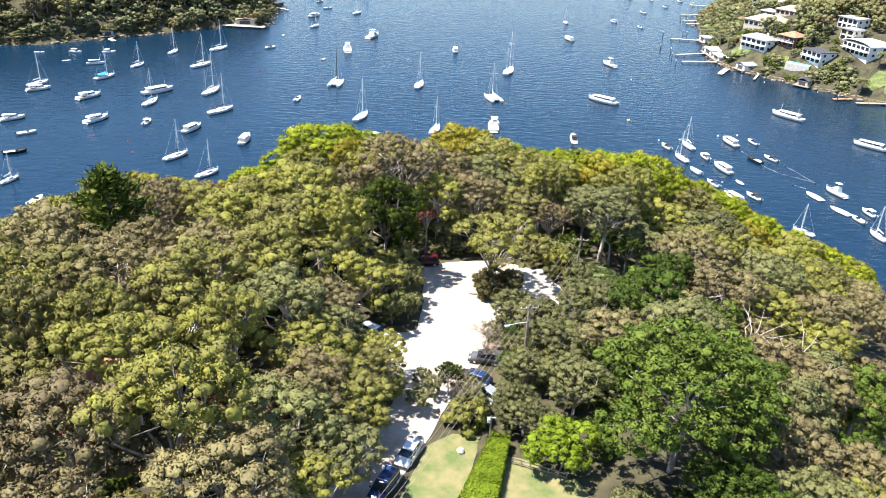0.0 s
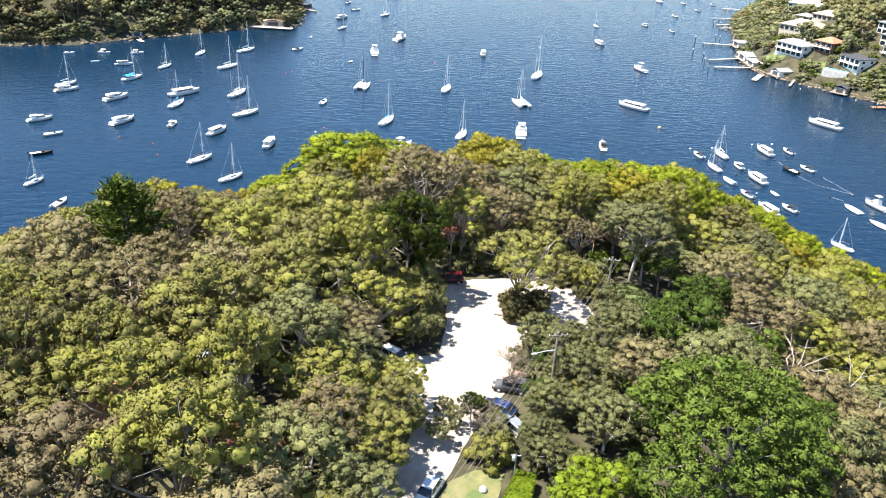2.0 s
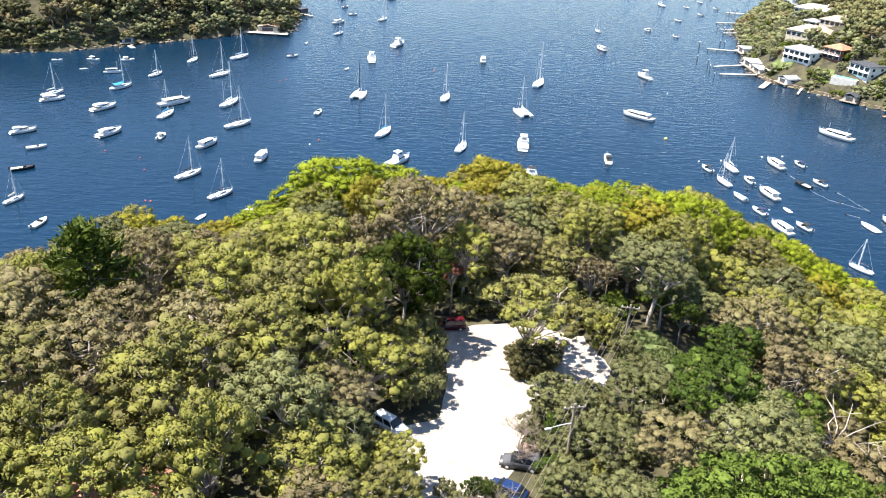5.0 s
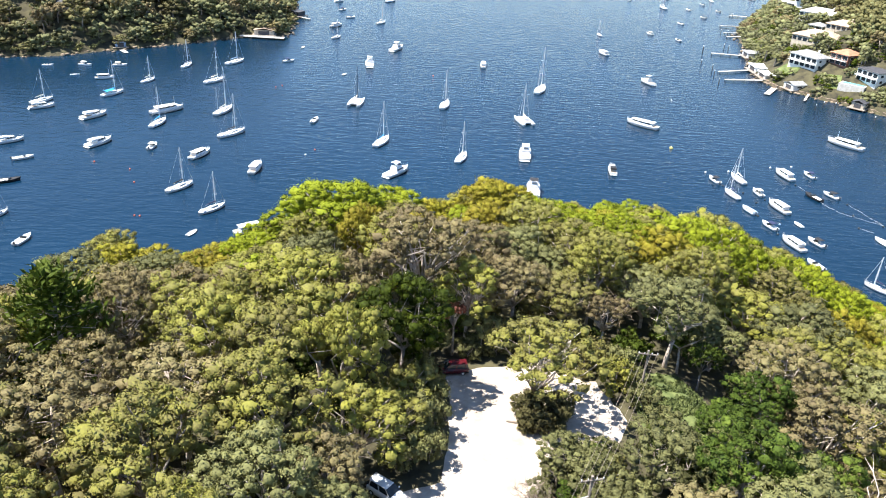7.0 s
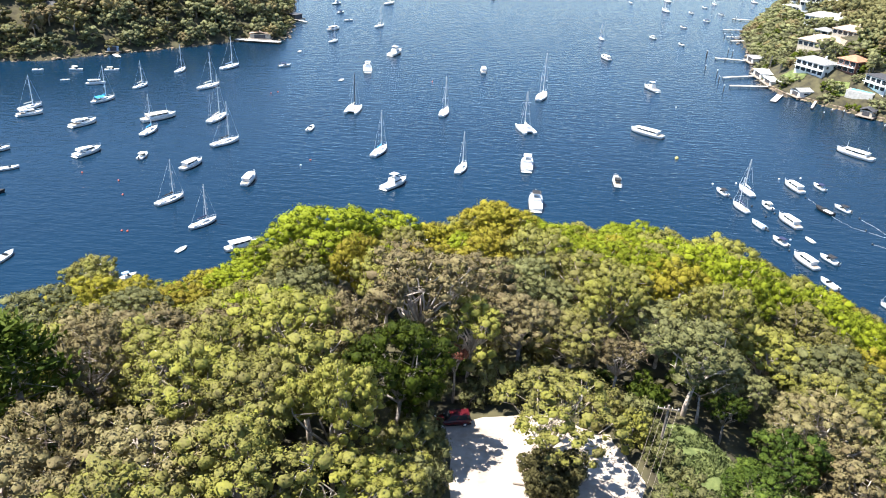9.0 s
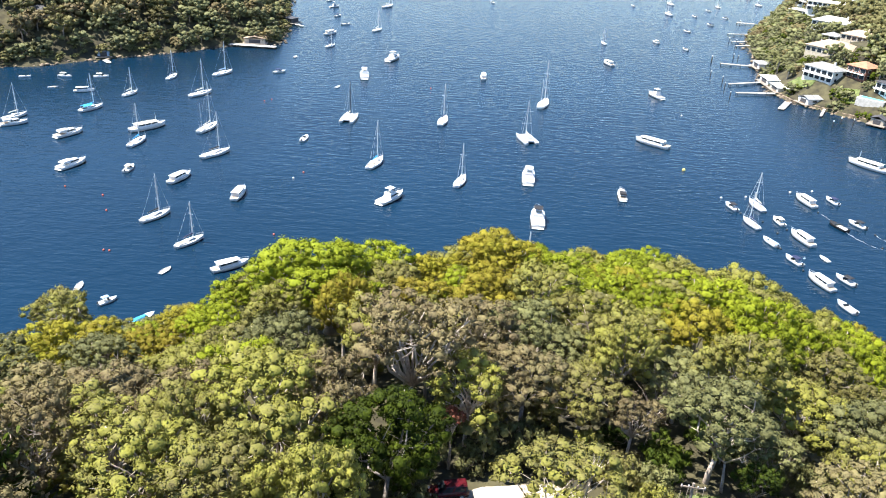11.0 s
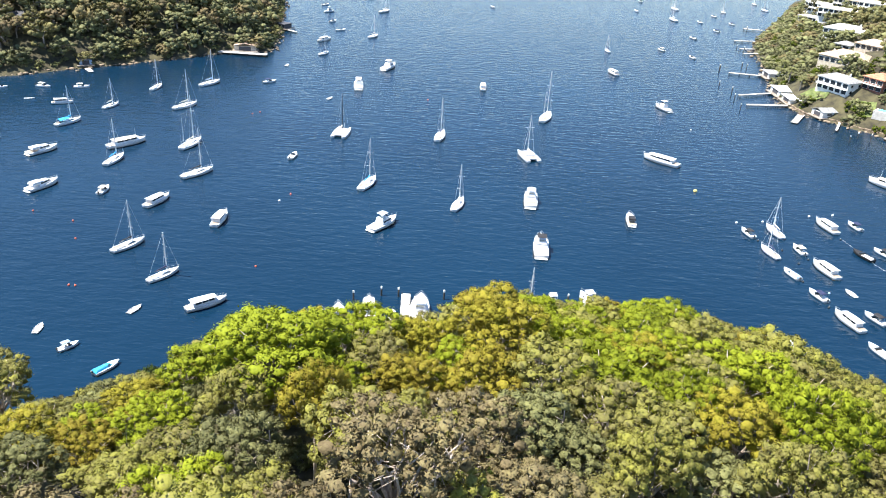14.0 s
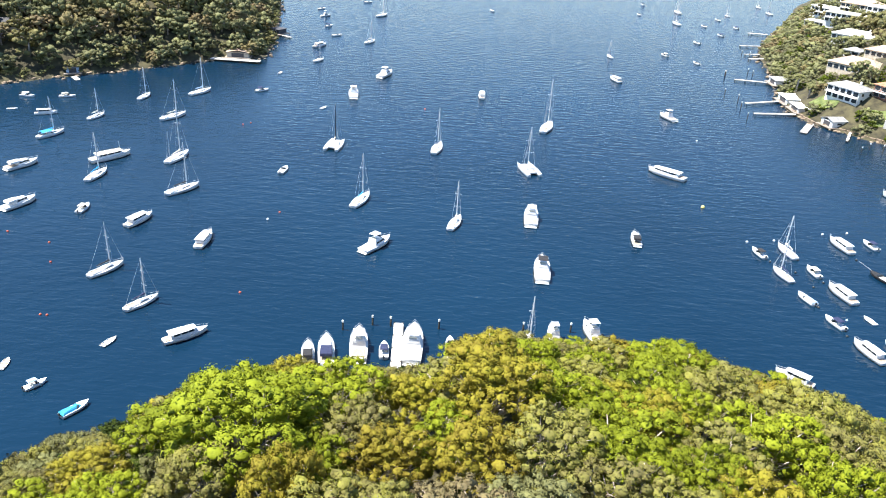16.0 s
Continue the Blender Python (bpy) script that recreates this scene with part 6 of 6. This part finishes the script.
# ---- along the road: cars, poles, hedge, small things ----
def car(x, y, heading, length, paint, label, tall=1.45, wagon=False, rack=False):
    """A parked car: shaped body, glasshouse with its windows, wheels with tyre and rim, lights, mirrors."""
    z = zat(x, y) + 0.09
    c = thing("car", pose(x, y, z, 0, 0, heading), label, "car", "parked cars")
    h, w = length / 2, 0.9
    belt = tall * 0.62
    prof = [(-h, 0.45, 0.80), (-h + 0.12, belt * 0.97, 0.84), (-h + 0.9, belt, 0.89), (0, belt, 0.90), (h - 1.25, belt * 0.97, 0.89), (h - 0.35, belt * 0.80, 0.84), (h, 0.50, 0.76)]
    rings = [[(-ww * 0.96, yy, 0.28), (-ww, yy, 0.55 * zt + 0.1), (-ww * 0.93, yy, zt), (-ww * 0.5, yy, zt + 0.03), (ww * 0.5, yy, zt + 0.03), (ww * 0.93, yy, zt), (ww, yy, 0.55 * zt + 0.1), (ww * 0.96, yy, 0.28)] for yy, zt, ww in prof]
    part("body", Geo().loft(rings), paint, c, smooth=True)
    r0, r1 = (-h + 0.25, h - 1.9) if wagon else (-h + 0.95, h - 1.75)
    b0, b1 = (-h + 0.05, h - 1.15) if wagon else (-h + 0.35, h - 1.05)
    part("glasshouse", Geo().loft([[(-0.82, b0, belt), (0.82, b0, belt), (0.82, b1, belt), (-0.82, b1, belt)], [(-0.64, r0, tall - 0.06), (0.64, r0, tall - 0.06), (0.64, r1, tall - 0.06), (-0.64, r1, tall - 0.06)]]), M_TINT, c, "dark car windows")
    roof = part("roof", Geo().loft([[(-0.67, r0 - 0.04, tall - 0.07), (0.67, r0 - 0.04, tall - 0.07), (0.67, r1 + 0.04, tall - 0.07), (-0.67, r1 + 0.04, tall - 0.07)], [(-0.58, r0 + 0.1, tall), (0.58, r0 + 0.1, tall), (0.58, r1 - 0.1, tall), (-0.58, r1 - 0.1, tall)]]), paint, c)
    if rack:
        for yy in (r0 + 0.3, r1 - 0.3):
            part("rack_bar", Geo().tube([(-0.66, yy, tall + 0.08), (0.66, yy, tall + 0.08)], [0.035, 0.035], 6), M_ALU, roof)
    for s in (-1, 1):
        for a, b in ((0.10, 0.14), (0.52, 0.56), (0.92, 0.96)):
            y0, y1, t0, t1 = b0 + (b1 - b0) * a, b0 + (b1 - b0) * b, r0 + (r1 - r0) * a, r0 + (r1 - r0) * b
            part("pillar", Geo().loft([[(s * 0.83, y0, belt), (s * 0.83, y1, belt), (s * 0.80, y1, belt), (s * 0.80, y0, belt)], [(s * 0.66, t0, tall - 0.05), (s * 0.66, t1, tall - 0.05), (s * 0.63, t1, tall - 0.05), (s * 0.63, t0, tall - 0.05)]]), paint, c)
        for yy in (-h + 0.85, h - 0.85):
            wheel = part("wheel", Geo().tube([(s * 0.68, yy, 0.33), (s * 0.72, yy, 0.33), (s * 0.88, yy, 0.33), (s * 0.92, yy, 0.33)], [0.28, 0.33, 0.33, 0.28], 14), M_RUBBER, c, "black tyre")
            part("rim", Geo().tube([(s * 0.90, yy, 0.33), (s * 0.935, yy, 0.33)], [0.21, 0.17], 10), M_ALU, wheel)
        part("headlight", Geo().box(s * 0.58 - 0.16, s * 0.58 + 0.16, h - 0.26, h - 0.06, belt * 0.62, belt * 0.80, 0.03), M_WHITE, c)
        part("tail_light", Geo().box(s * 0.68 - 0.11, s * 0.68 + 0.11, -h - 0.02, -h + 0.12, belt * 0.68, belt * 0.93, 0.02), M_PAINTRED, c, "red tail light")
        part("mirror", Geo().box(s * 0.97 - 0.1, s * 0.97 + 0.1, b1 - 0.35, b1 - 0.2, belt, belt + 0.16, 0.03), paint, c)
    part("bumper", Geo().box(-0.78, 0.78, h - 0.06, h + 0.06, 0.3, 0.5, 0.04), M_RUBBER, c)
    return c


car(-0.5, 65.2, 157, 4.5, M_PAINTWHITE, "white sedan parked on the dappled road edge")
car(-3.0, 59.8, 157, 4.9, M_PAINTBLUE, "dark blue wagon with roof rack parked behind a white sedan", 1.75, True, True)
car(-5.9, 90.2, -125, 4.6, M_PAINTWHITE, "white four-wheel drive parked under overhanging trees", 1.8, True)
car(0.8, 116.2, 100, 4.6, M_PAINTRED, "dark red car parked at the end of the road", 1.75, True)
car(7.4, 80.2, 62, 4.5, M_PAINTBLUE, "dark blue car parked in the bushes")
car(9.0, 76.6, 40, 4.4, M_PAINTSILVER, "silver grey car half hidden by shrubs")
car(9.1, 84.7, 80, 4.5, M_DARKROOF, "dark grey car under thin dry branches", 1.7, True)


def power_pole(x, y, top, turn, lamp=False):
    z = zat(x, y)
    p = thing("power_pole", pose(x, y, z, 0, 0, turn), "weathered timber power pole with crossarm" + (" and street lamp arm" if lamp else ""), "power pole", "power poles")
    h = top - z
    part("pole", Geo().tube([(0, 0, -0.6), (0, 0, h * 0.5), (0, 0, h)], [0.20, 0.17, 0.14], 10), M_TIMBER, p)
    arm = part("crossarm", Geo().box(-1.25, 1.25, -0.18, -0.05, h - 0.55, h - 0.40, 0.015), M_TIMBER, p)
    for k in (-1.15, -0.45, 0.45, 1.15):
        part("insulator", Geo().tube([(k, -0.11, h - 0.4), (k, -0.11, h - 0.28), (k, -0.11, h - 0.2)], [0.04, 0.07, 0.04], 8), M_WHITE, arm)
    if lamp:
        a = part("lamp_arm", Geo().tube([(0, 0, h - 2.6), (-1.6, -0.5, h - 2.3), (-3.0, -0.9, h - 2.2)], [0.06, 0.05, 0.04], 7), M_ALU, p)
        part("lamp_head", Geo().box(-3.5, -2.85, -1.05, -0.8, h - 2.32, h - 2.15, 0.04), M_ALU, a)
    return p


power_pole(25.4, 110.2, 47.2, -8)
power_pole(14.2, 84.9, 49.2, 14, True)
power_pole(-5.0, 44.0, 50.0, 24)
for k in (-1.15, -0.45, 0.45, 1.15):
    a, b, c = Vector((14.2 + k, 84.9 + k * 0.2, 48.95)), Vector((25.4 + k, 110.2, 46.95)), Vector((-5 + k, 44 + k * 0.4, 49.8))
    for p, q in ((a, b), (a, c)):
        w = thing("overhead_wire", Matrix.Identity(4), "thin dark overhead power wire sagging between poles", "wire", "overhead wires")
        part("span", Geo().tube([p.lerp(q, t / 8) - Vector((0, 0, 2.6 * (t / 8) * (1 - t / 8))) for t in range(9)], [0.016] * 9, 4), M_TIMBER, w)


def hedge():
    """A clipped hedge with a flat top: a dense body under a skin of small leaves."""
    h = thing("hedge", Matrix.Identity(4), "tall clipped bright green hedge beside the lawn", "hedge")
    r = np.random.default_rng(77)
    a0, a1, b0, b1 = np.array((3.0, 53.5)), np.array((7.6, 53.5)), np.array((8.7, 68.0)), np.array((10.7, 67.3))
    g0, top = zat(7, 60), 42.5
    g = Geo().loft([[(*a0, g0 - 0.3), (*a1, g0 - 0.3), (*b1, g0 - 0.3), (*b0, g0 - 0.3)], [(*(a0 + (0.1, 0)), top - 0.3), (*(a1 - (0.1, 0)), top - 0.3), (*(b1 - (0.1, 0.1)), top - 0.3), (*(b0 + (0.1, -0.1)), top - 0.3)],
                    [(*(a0 + (0.4, 0.2)), top - 0.1), (*(a1 - (0.4, -0.2)), top - 0.1), (*(b1 - (0.4, 0.4)), top - 0.1), (*(b0 + (0.4, -0.4)), top - 0.1)]])
    part("body", g, M_HEDGE, h)
    n = 9000
    u, v = r.random(n), r.random(n)
    kind = r.random(n)
    c, nr = np.zeros((n, 3)), np.zeros((n, 3))
    for i in range(n):
        l, rr = a0 + (b0 - a0) * v[i], a1 + (b1 - a1) * v[i]
        if kind[i] < 0.55:
            c[i], nr[i] = (*(l + (rr - l) * u[i]), top - 0.08 + 0.06 * math.sin(v[i] * 40)), (0, 0, 1)
        elif kind[i] < 0.72:
            c[i], nr[i] = (*l, g0 + (top - g0) * u[i]), (-0.9, 0.4, 0.1)
        elif kind[i] < 0.90:
            c[i], nr[i] = (*rr, g0 + (top - g0) * u[i]), (0.95, -0.2, 0.1)
        else:
            c[i], nr[i] = (*(b0 + (b1 - b0) * v[i]), g0 + (top - g0) * u[i]), (0.2, 0.95, 0.1)
    nr += r.normal(size=(n, 3)) * 0.5
    nr /= np.linalg.norm(nr, axis=1)[:, None]
    c += r.normal(size=(n, 3)) * 0.06
    a = np.cross(nr, r.normal(size=(n, 3)))
    a /= np.linalg.norm(a, axis=1)[:, None]
    b = np.cross(nr, a)
    s = r.uniform(0.07, 0.16, n)[:, None]
    q = np.stack([c - a * s, c - b * s * 0.6, c + a * s, c + b * s * 0.6], 1).reshape(-1, 3)
    new("leaves", array_mesh("leaves", q, np.arange(n * 4).reshape(n, 4), M_HEDGE)).parent = h


hedge()

# a metered service post at the hedge, a fence, kerb logs, a pale lump on the lawn
post = thing("service_post", pose(8.4, 67.2, zat(8.4, 67.2)), "timber service post with a pale box and bracket", "post")
part("post", Geo().tube([(0, 0, -0.5), (0, 0, 4.4)], [0.09, 0.08], 8), M_TIMBER, post)
part("box", Geo().box(-0.4, -0.09, -0.12, 0.12, 3.5, 4.0, 0.03), M_WHITE, post)
part("bracket", Geo().box(-0.5, 0.5, -0.05, 0.05, 4.15, 4.25, 0.02), M_ALU, post)
fence = thing("garden_fence", pose(10.8, 64.4, zat(12, 63), 0, 0, -22), "low weathered timber garden fence", "fence")
for k in range(7):
    part("post", Geo().box(k * 1.0 - 0.06, k * 1.0 + 0.06, -0.06, 0.06, -0.4, 1.0, 0.02), M_TIMBER, fence)
for zz in (0.35, 0.8):
    part("rail", Geo().box(0, 6.0, -0.03, 0.03, zz, zz + 0.12, 0.01), M_TIMBER, fence)


def log(x, y, turn, length, thick=0.2):
    l = thing("log", pose(x, y, zat(x, y) + 0.07 + thick * 0.8, 0, 0, turn), "weathered timber log lying at the turning place", "log", "kerb logs")
    part("stem", Geo().tube([(-length / 2, 0, 0), (0, 0.06, 0.02), (length / 2, 0, 0)], [thick, thick * 0.95, thick * 0.85], 9), M_TIMBER, l)


log(9.0, 104.4, -14, 2.6, 0.13)
sack = thing("garden_sack", pose(5.2, 66.2, zat(5.2, 66.2) + 0.05), "small pale rubbish sack lying on the lawn", "sack")
part("body", Geo().tube([(0, 0, 0), (0, 0, 0.25), (0.03, 0, 0.5), (0.05, 0, 0.62)], [0.38, 0.45, 0.3, 0.08], 9), M_WHITE, sack)


def bare_tree(x, y, tall, seed, label, lean=1.0, limbs=9, thick=1.0, bark=M_PALEBARK, twigs=2):
    """A dead tree: forked, twisted, bleached limbs without leaves."""
    r = np.random.default_rng(seed)
    t = thing("dead_tree", pose(x, y, zat(x, y)), label, "dead tree", "bleached dead trees")
    fork = Vector((lean * r.uniform(-0.6, 0.6), lean * r.uniform(-0.6, 0.6), tall * 0.45))
    part("trunk", Geo().tube([(0, 0, -0.5), (fork.x * 0.3, fork.y * 0.4, tall * 0.2), fork], [0.24 * thick, 0.19 * thick, 0.14 * thick], 8), bark, t, smooth=True)
    for k in range(limbs):
        a, reach = k * 2.4 + r.random(), tall * r.uniform(0.25, 0.55)
        tip = fork + Vector((math.cos(a) * reach, math.sin(a) * reach, tall * r.uniform(0.1, 0.55)))
        m1 = fork.lerp(tip, 0.4) + Vector((r.normal() * 0.4, r.normal() * 0.4, r.normal() * 0.3))
        m2 = fork.lerp(tip, 0.75) + Vector((r.normal() * 0.4, r.normal() * 0.4, 0.2))
        limb = part("limb", Geo().tube([fork, m1, m2, tip], [0.10 * thick, 0.07 * thick, 0.045 * thick, 0.015 * thick], 6), bark, t, smooth=True)
        for j in range(twigs):
            part("twig", Geo().tube([m2, m2 + Vector((r.normal(), r.normal(), abs(r.normal()))) * tall * 0.1], [0.04 * thick, 0.012], 4), bark, limb)


bare_tree(33.0, 119.5, 8.0, 1, "bleached broken dead trunk at the clearing's edge", 2.0, 3)
bare_tree(47.5, 92.0, 12.0, 2, "twisted pale dead gum on the slope")
bare_tree(51.5, 84.0, 13.0, 3, "bare pale branches of a dead gum")
bare_tree(9.4, 84.6, 3.6, 6, "dry twiggy brown bush over a parked car", 1.0, 30, 0.35, M_TWIG, 6)
bare_tree(9.0, 87.6, 4.6, 5, "small leafless brown bush at the road edge", 1.0, 34, 0.35, M_TWIG, 6)
bare_tree(26.0, 128.0, 12.0, 7, "grey leafless tree behind the turning place", 1.0, 18, 0.5, M_TWIG, 4)
bare_tree(5.0, 73.0, 6.0, 8, "thin bare grey brown shrub over the road", 1.0, 22, 0.35, M_TWIG, 5)

for k, (x, y, s) in enumerate(((47, 108, 1.8), (49, 106, 1.3), (50.5, 103, 1.1), (-19, 158, 1.6), (52, 99, 1.2))):
    bo = thing("boulder", pose(x, y, zat(x, y) + s * 0.25, 0, 0, k * 50), "pale sandstone boulder on the slope", "rock", "boulders")
    b = bmesh.new()
    bmesh.ops.create_icosphere(b, subdivisions=3, radius=s)
    for v in b.verts:
        v.co *= 1 + 0.35 * noise.noise(v.co * 0.9 / s + Vector((k * 3, 0, 0)))
        v.co.z *= 0.65
    me = bpy.data.meshes.new("stone")
    b.to_mesh(me)
    me.materials.append(M_ROCK)
    new("stone", me).parent = bo

put_house(-34, 68.5, 0, 13, 8, 1, M_SANDWALL, M_TERRA, "house with red tiled roof hidden among gums", balcony=False)
ant = thing("tv_antenna", pose(-26.0, 73.5, zat(-26.0, 73.5)), "tall metal television antenna beside the red roof", "antenna")
part("mast", Geo().tube([(0, 0, 0), (0, 0, 10.9)], [0.05, 0.03], 6), M_ALU, ant)
part("boom", Geo().tube([(-1.2, 0, 10.7), (1.2, 0, 10.7)], [0.04, 0.04], 5), M_ALU, ant)
for k in range(8):
    part("element", Geo().tube([(-1.1 + k * 0.3, -0.8, 10.7), (-1.1 + k * 0.3, 0.8, 10.7)], [0.035, 0.035], 5), M_ALU, ant)

# jetties of the near marina, below the trees
jetty(-8.5, 218, -9.5, 246, 2.4, 1.1, M_CONC, "pale marina jetty reaching out from the wooded shore")
jetty(-30, 222, -6, 224.5, 2.2, 1.1, M_CONC, "pale marina walkway along the shore")
jetty(4, 224, 46, 231, 2.2, 1.1, M_CONC, "pale marina walkway past the moored yachts")
for x, y in ((-23, 243), (-11.5, 246), (0.5, 246), (-16, 246), (21.5, 247), (33.5, 248)):
    pile(x, y, 2.6)
